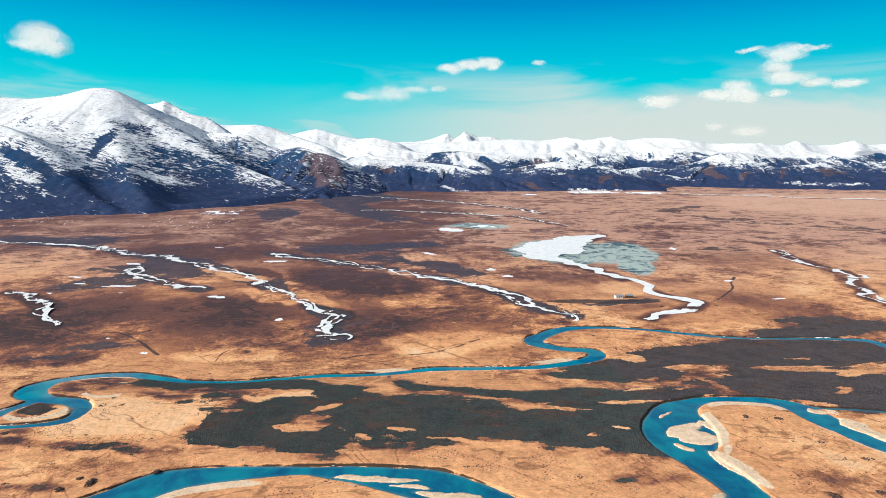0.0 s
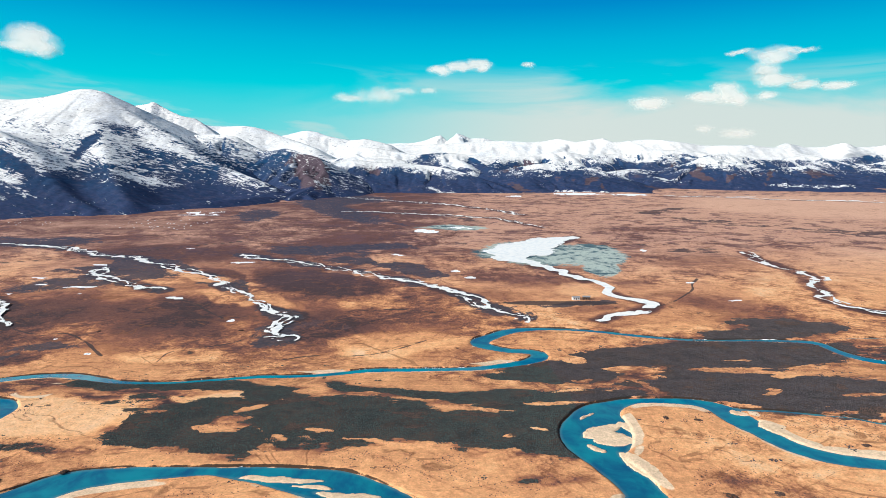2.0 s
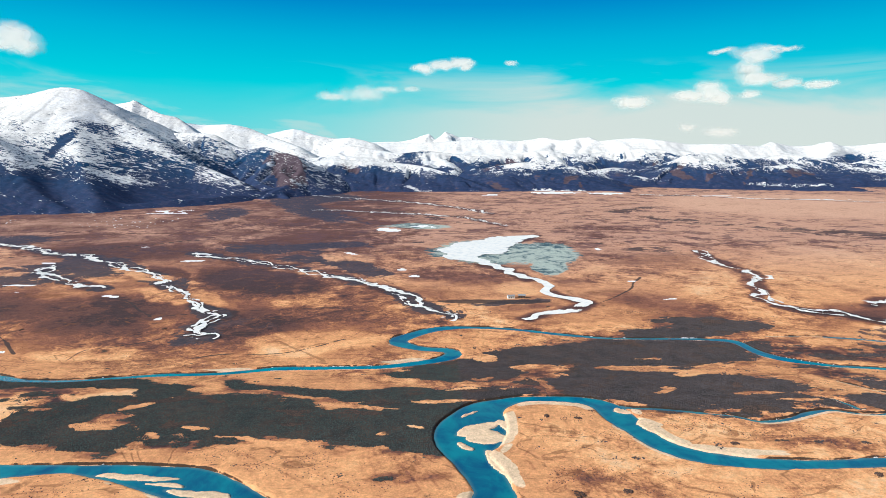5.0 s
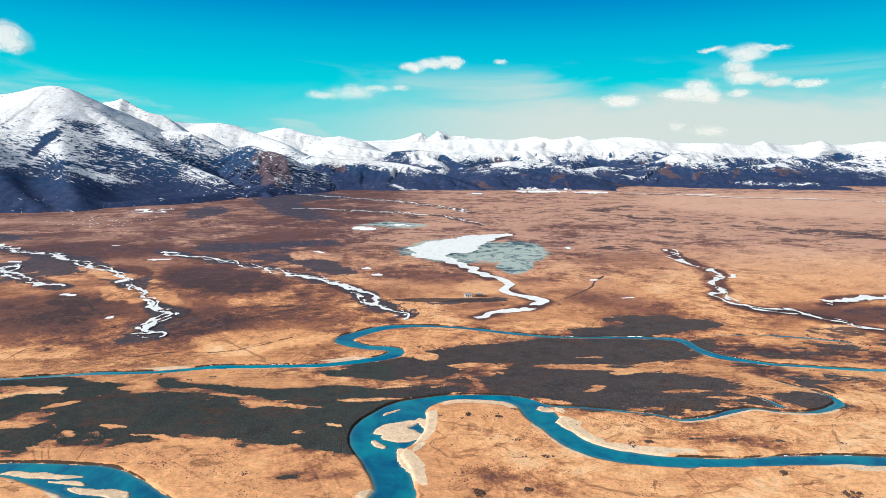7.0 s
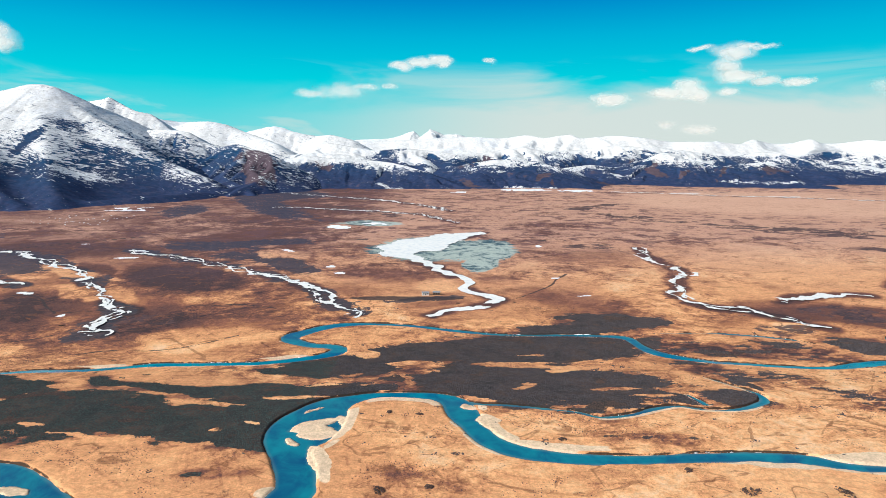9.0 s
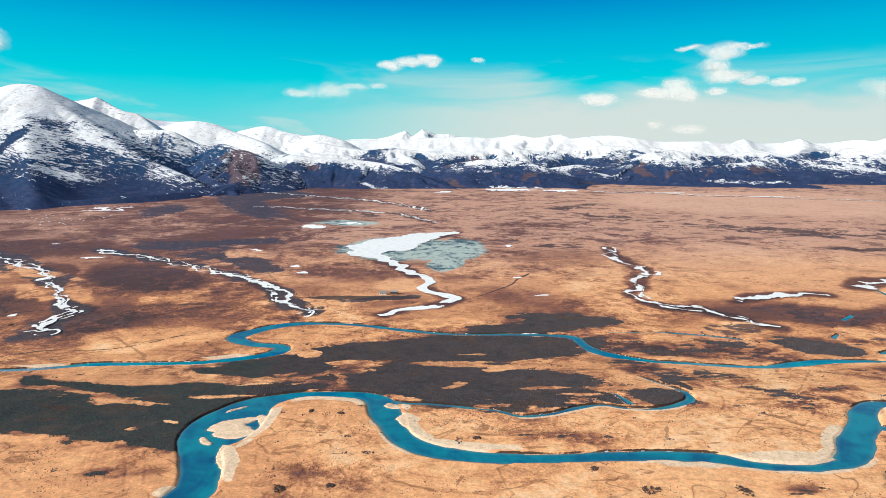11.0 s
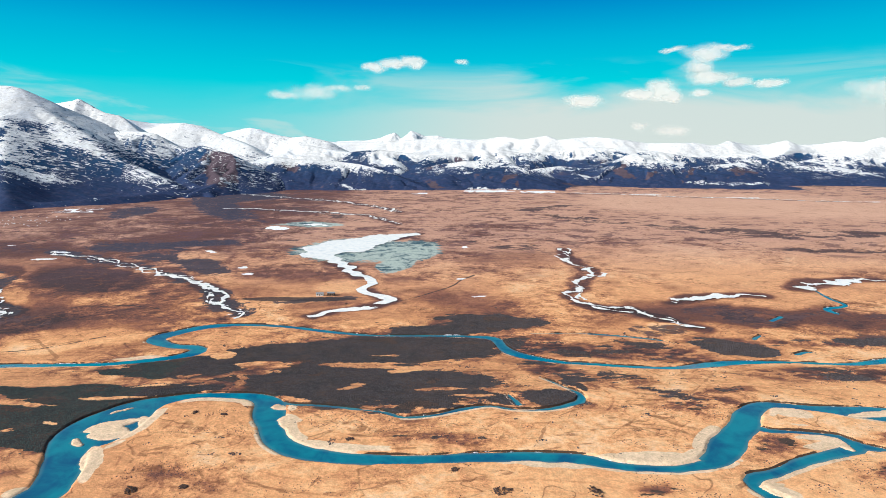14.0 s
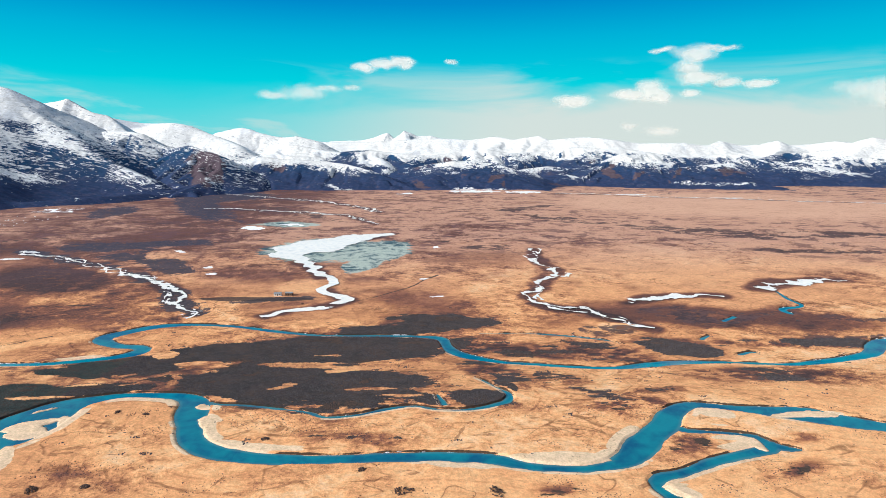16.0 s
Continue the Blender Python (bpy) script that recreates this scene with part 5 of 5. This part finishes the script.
# ---- willow thickets ----
def bush_templates(rng):
    """Round, lumpy crowns of bare twigs, wider than high."""
    out = []
    for _ in range(7):
        a, b = np.arange(6) * math.tau / 6, np.arange(6) * math.tau / 6 + 0.5
        low = np.stack([np.cos(a), np.sin(a), 0 * a], 1) * rng.uniform(0.8, 1.15, (6, 1))
        high = np.stack([0.8 * np.cos(b), 0.8 * np.sin(b), 0.62 + rng.uniform(-0.12, 0.12, 6)], 1)
        v = np.vstack([low, high, [[rng.uniform(-0.2, 0.2), rng.uniform(-0.2, 0.2), 1.0]]])
        f = [(i, (i + 1) % 6, 6 + i) for i in range(6)] + [((i + 1) % 6, 6 + (i + 1) % 6, 6 + i) for i in range(6)] + [(6 + i, 6 + (i + 1) % 6, 12) for i in range(6)]
        out.append((v, np.array(f)))
    return out


rng = np.random.default_rng(5)
BUSHES = bush_templates(rng)


def ground_level(x, y):
    return bed(x, y) + 1.6 * fbm(x / 70, y / 50, 5, 11)


def bushes(name, label, x, y, size, material):
    verts, faces, n = [], [], 0
    kind = rng.integers(0, len(BUSHES), len(x))
    z = ground_level(x, y) - 0.1
    for k, (v, f) in enumerate(BUSHES):
        i = np.flatnonzero(kind == k)
        a, s = rng.uniform(0, 6.28, len(i)), size[i]
        ca, sa = np.cos(a), np.sin(a)
        px = x[i, None] + s[:, None] * (v[None, :, 0] * ca[:, None] - v[None, :, 1] * sa[:, None])
        py = y[i, None] + s[:, None] * (v[None, :, 0] * sa[:, None] + v[None, :, 1] * ca[:, None])
        pz = z[i, None] + (s * rng.uniform(0.55, 0.9, len(i)))[:, None] * v[None, :, 2]
        verts.append(np.stack([px, py, pz], -1).reshape(-1, 3))
        faces.append((f[None] + (np.arange(len(i)) * len(v))[:, None, None]).reshape(-1, 3) + n)
        n += len(i) * len(v)
    ob = mesh_object(name, np.vstack(verts), np.vstack(faces), material, shade=True)
    return tagged(ob, label, "shrubs", kind="stuff")


def scatter(box, step):
    x, y = np.meshgrid(np.arange(box[0], box[1], step), np.arange(box[2], box[3], step))
    x, y = x.ravel(), y.ravel()
    return x + rng.uniform(-0.5, 0.5, len(x)) * step, y + rng.uniform(-0.5, 0.5, len(x)) * step


def thicket(label, box, step, thin=0.0, main=None):
    x, y = scatter(box, step)
    m = thicket_field(x, y) + 0.35 * fbm(x / 7, y / 6, 3, 75)
    keep = m > thin
    x, y = x[keep], y[keep]
    dry = line_field(x, y, all_channels, 6.0) > 1.6
    x, y = x[dry], y[dry]
    tone = fbm(x / 40, y / 18, 4, 81)
    for part_label, sel, mat in ((label, tone < 0.24, main or WILLOW), (label.replace("grey", "reddish"), tone >= 0.24, WILLOW_RED)):
        if sel.sum() > 10:
            bushes("willow_thicket", part_label, x[sel], y[sel], rng.uniform(0.5, 1.15, sel.sum()) * step / 1.75, mat)


thicket("dense bare grey willow thicket on the near river flat", (-260, 150, 276, 470), 0.98)
thicket("dense dark grey willow thicket inside the river bend", (150, 520, 300, 640), 1.12, 0.0, WILLOW_DARK)
thicket("sparse bare grey willow scrub along the far river", (520, 980, 360, 670), 1.35, 0.0, WILLOW_DARK)

# single low shrubs strewn over the grass
x, y = scatter((-330, 900, 250, 640), 1.9)
m = fbm(x / 26, y / 12, 6, 91, 0.62) + 0.35 * fbm(x / 120, y / 60, 3, 95) + 0.22 * np.clip(strokes(*frayed(x, y), BROWN_NEAR + BROWN_EAST, 0.3, 1.3), 0, 1) + 0.2 * blobs(*frayed(x, y), SCRUB_PATCHES, 0.6)
keep = (m > 0.115) & (line_field(x, y, all_channels, 6.0) > 2.0) & (blobs(x, y, SANDS, 0.3) < 0.3) & (rng.uniform(0, 1, len(x)) < 0.75)
x, y = x[keep], y[keep]
bushes("low_scrub", "scattered dark low shrubs in dry grass", x, y, rng.uniform(0.16, 0.5, len(x)), SCRUB)


# ---- single dark willow clumps on the grass ----
LONE_BUSHES = [(-195, 277, 9, 2.1), (-208, 271, 6, 1.4), (-164, 288, 5, 1.4), (228, 349, 5, 1.4), (209, 266, 9, 1.9), (236, 269, 6, 1.4), (409, 264, 12, 2.0), (384, 284, 6, 1.4), (319, 317, 6, 1.4), (207, 352, 5, 1.4), (-310, 561, 5, 1.4), (-161, 565, 6, 1.4), (263, 646, 5, 1.4), (459, 263, 12, 2.6), (-203, 281, 4, 1.4)]      # x, y, width, height
TWIG = plain_material("willow_stem", (0.05, 0.035, 0.028), (0.08, 0.055, 0.04), 2.0)


def willow_clump(place, wide, tall, seed):
    r = np.random.default_rng(seed)
    thing = new("willow_bush")
    thing.matrix_world = pose(*place, 0, 0, r.uniform(0, 360))
    tagged(thing, "dark leafless willow bush standing alone in dry grass", "bush", "lone willow bushes")
    verts, faces, n = [], [], 0
    for _ in range(48):
        v, f = BUSHES[r.integers(0, len(BUSHES))]
        a, d = r.uniform(0, 6.28), math.sqrt(r.uniform(0, 1))
        s = r.uniform(0.35, 0.75) * (1.15 - 0.4 * d)
        verts.append(v * s + np.array([math.cos(a) * d * wide / 2 * r.uniform(0.7, 1.15), math.sin(a) * d * wide / 3.2, tall * (0.1 + 0.35 * (1 - d * d) * r.uniform(0.3, 1.0))]))
        faces.append(f + n)
        n += len(v)
    crown = mesh_object("crown", np.vstack(verts), np.vstack(faces), WILLOW_RED, shade=False, parent=thing)
    for k in range(5):
        bm = bmesh.new()
        a = k * 1.26 + r.uniform(-0.3, 0.3)
        top = Vector((math.cos(a) * wide * 0.3, math.sin(a) * wide * 0.2, tall * 0.6))
        bmesh.ops.create_cone(bm, segments=5, radius1=0.09, radius2=0.03, depth=top.length, cap_ends=True, matrix=Matrix.Translation(top / 2) @ top.to_track_quat("Z", "Y").to_matrix().to_4x4())
        part("stem", bm, TWIG, thing)
    return thing


for k, (x, y, wide, tall) in enumerate(LONE_BUSHES):
    willow_clump((x, y, float(ground_level(np.array(float(x)), np.array(float(y)))) - 0.1), wide, tall, 700 + k)


# ---- herders' houses ----
def box(bm, x0, x1, y0, y1, z0, z1):
    bmesh.ops.create_cube(bm, size=1, matrix=Matrix.Translation(((x0 + x1) / 2, (y0 + y1) / 2, (z0 + z1) / 2)) @ Matrix.Diagonal((x1 - x0, y1 - y0, z1 - z0, 1)))


def house(name, label, place, length, depth, tall, wall, turn):
    thing = new(name)
    thing.matrix_world = pose(*place, 0, 0, turn)
    tagged(thing, label, "house")
    bm = bmesh.new()
    box(bm, -length / 2, length / 2, -depth / 2, depth / 2, -0.8, tall)
    part("wall", bm, wall, thing)
    bm = bmesh.new()
    a = [bm.verts.new((sx * (length / 2 + 0.4), sy * (depth / 2 + 0.5), tall - 0.1)) for sx, sy in ((-1, -1), (1, -1), (1, 1), (-1, 1))]
    r = [bm.verts.new((sx * (length / 2 + 0.4), 0, tall + depth * 0.22)) for sx in (-1, 1)]
    for f in ((a[0], a[1], r[1], r[0]), (a[2], a[3], r[0], r[1]), (a[1], a[2], r[1]), (a[3], a[0], r[0]), (a[3], a[2], a[1], a[0])):
        bm.faces.new(f)
    part("roof", bm, ROOF, thing, "grey tin roof")
    for k in range(3):
        bm = bmesh.new()
        cx = (k - 1) * length * 0.3
        box(bm, cx - 0.5, cx + 0.5, -depth / 2 - 0.06, -depth / 2 + 0.1, 0.0 if k == 1 else 1.0, 2.0)
        part("door" if k == 1 else "window", bm, DARK, thing)
    return thing


house("house", "small whitewashed herder's house by a dark bog", (223, 683, ground_level(np.array(223.0), np.array(683.0)) + 0.6), 9, 5, 3.0, WHITEWASH, 6)
house("house", "low mud-walled house with small dark windows", (237, 685, ground_level(np.array(237.0), np.array(685.0)) + 0.6), 9, 5, 3.0, MUD, -4)

# ---- snow lumps strewn below the mountain ----
x, y = rng.uniform(-1000, -520, 160), rng.uniform(1230, 1390, 160)
keep = fbm(x / 90, y / 60, 3, 33) > -0.05
bumps = bushes("snow_lumps", "scattered white snow lumps on the slope foot", x[keep], y[keep], rng.uniform(0.8, 2.0, keep.sum()), STONE)
bumps["category"] = "snow"
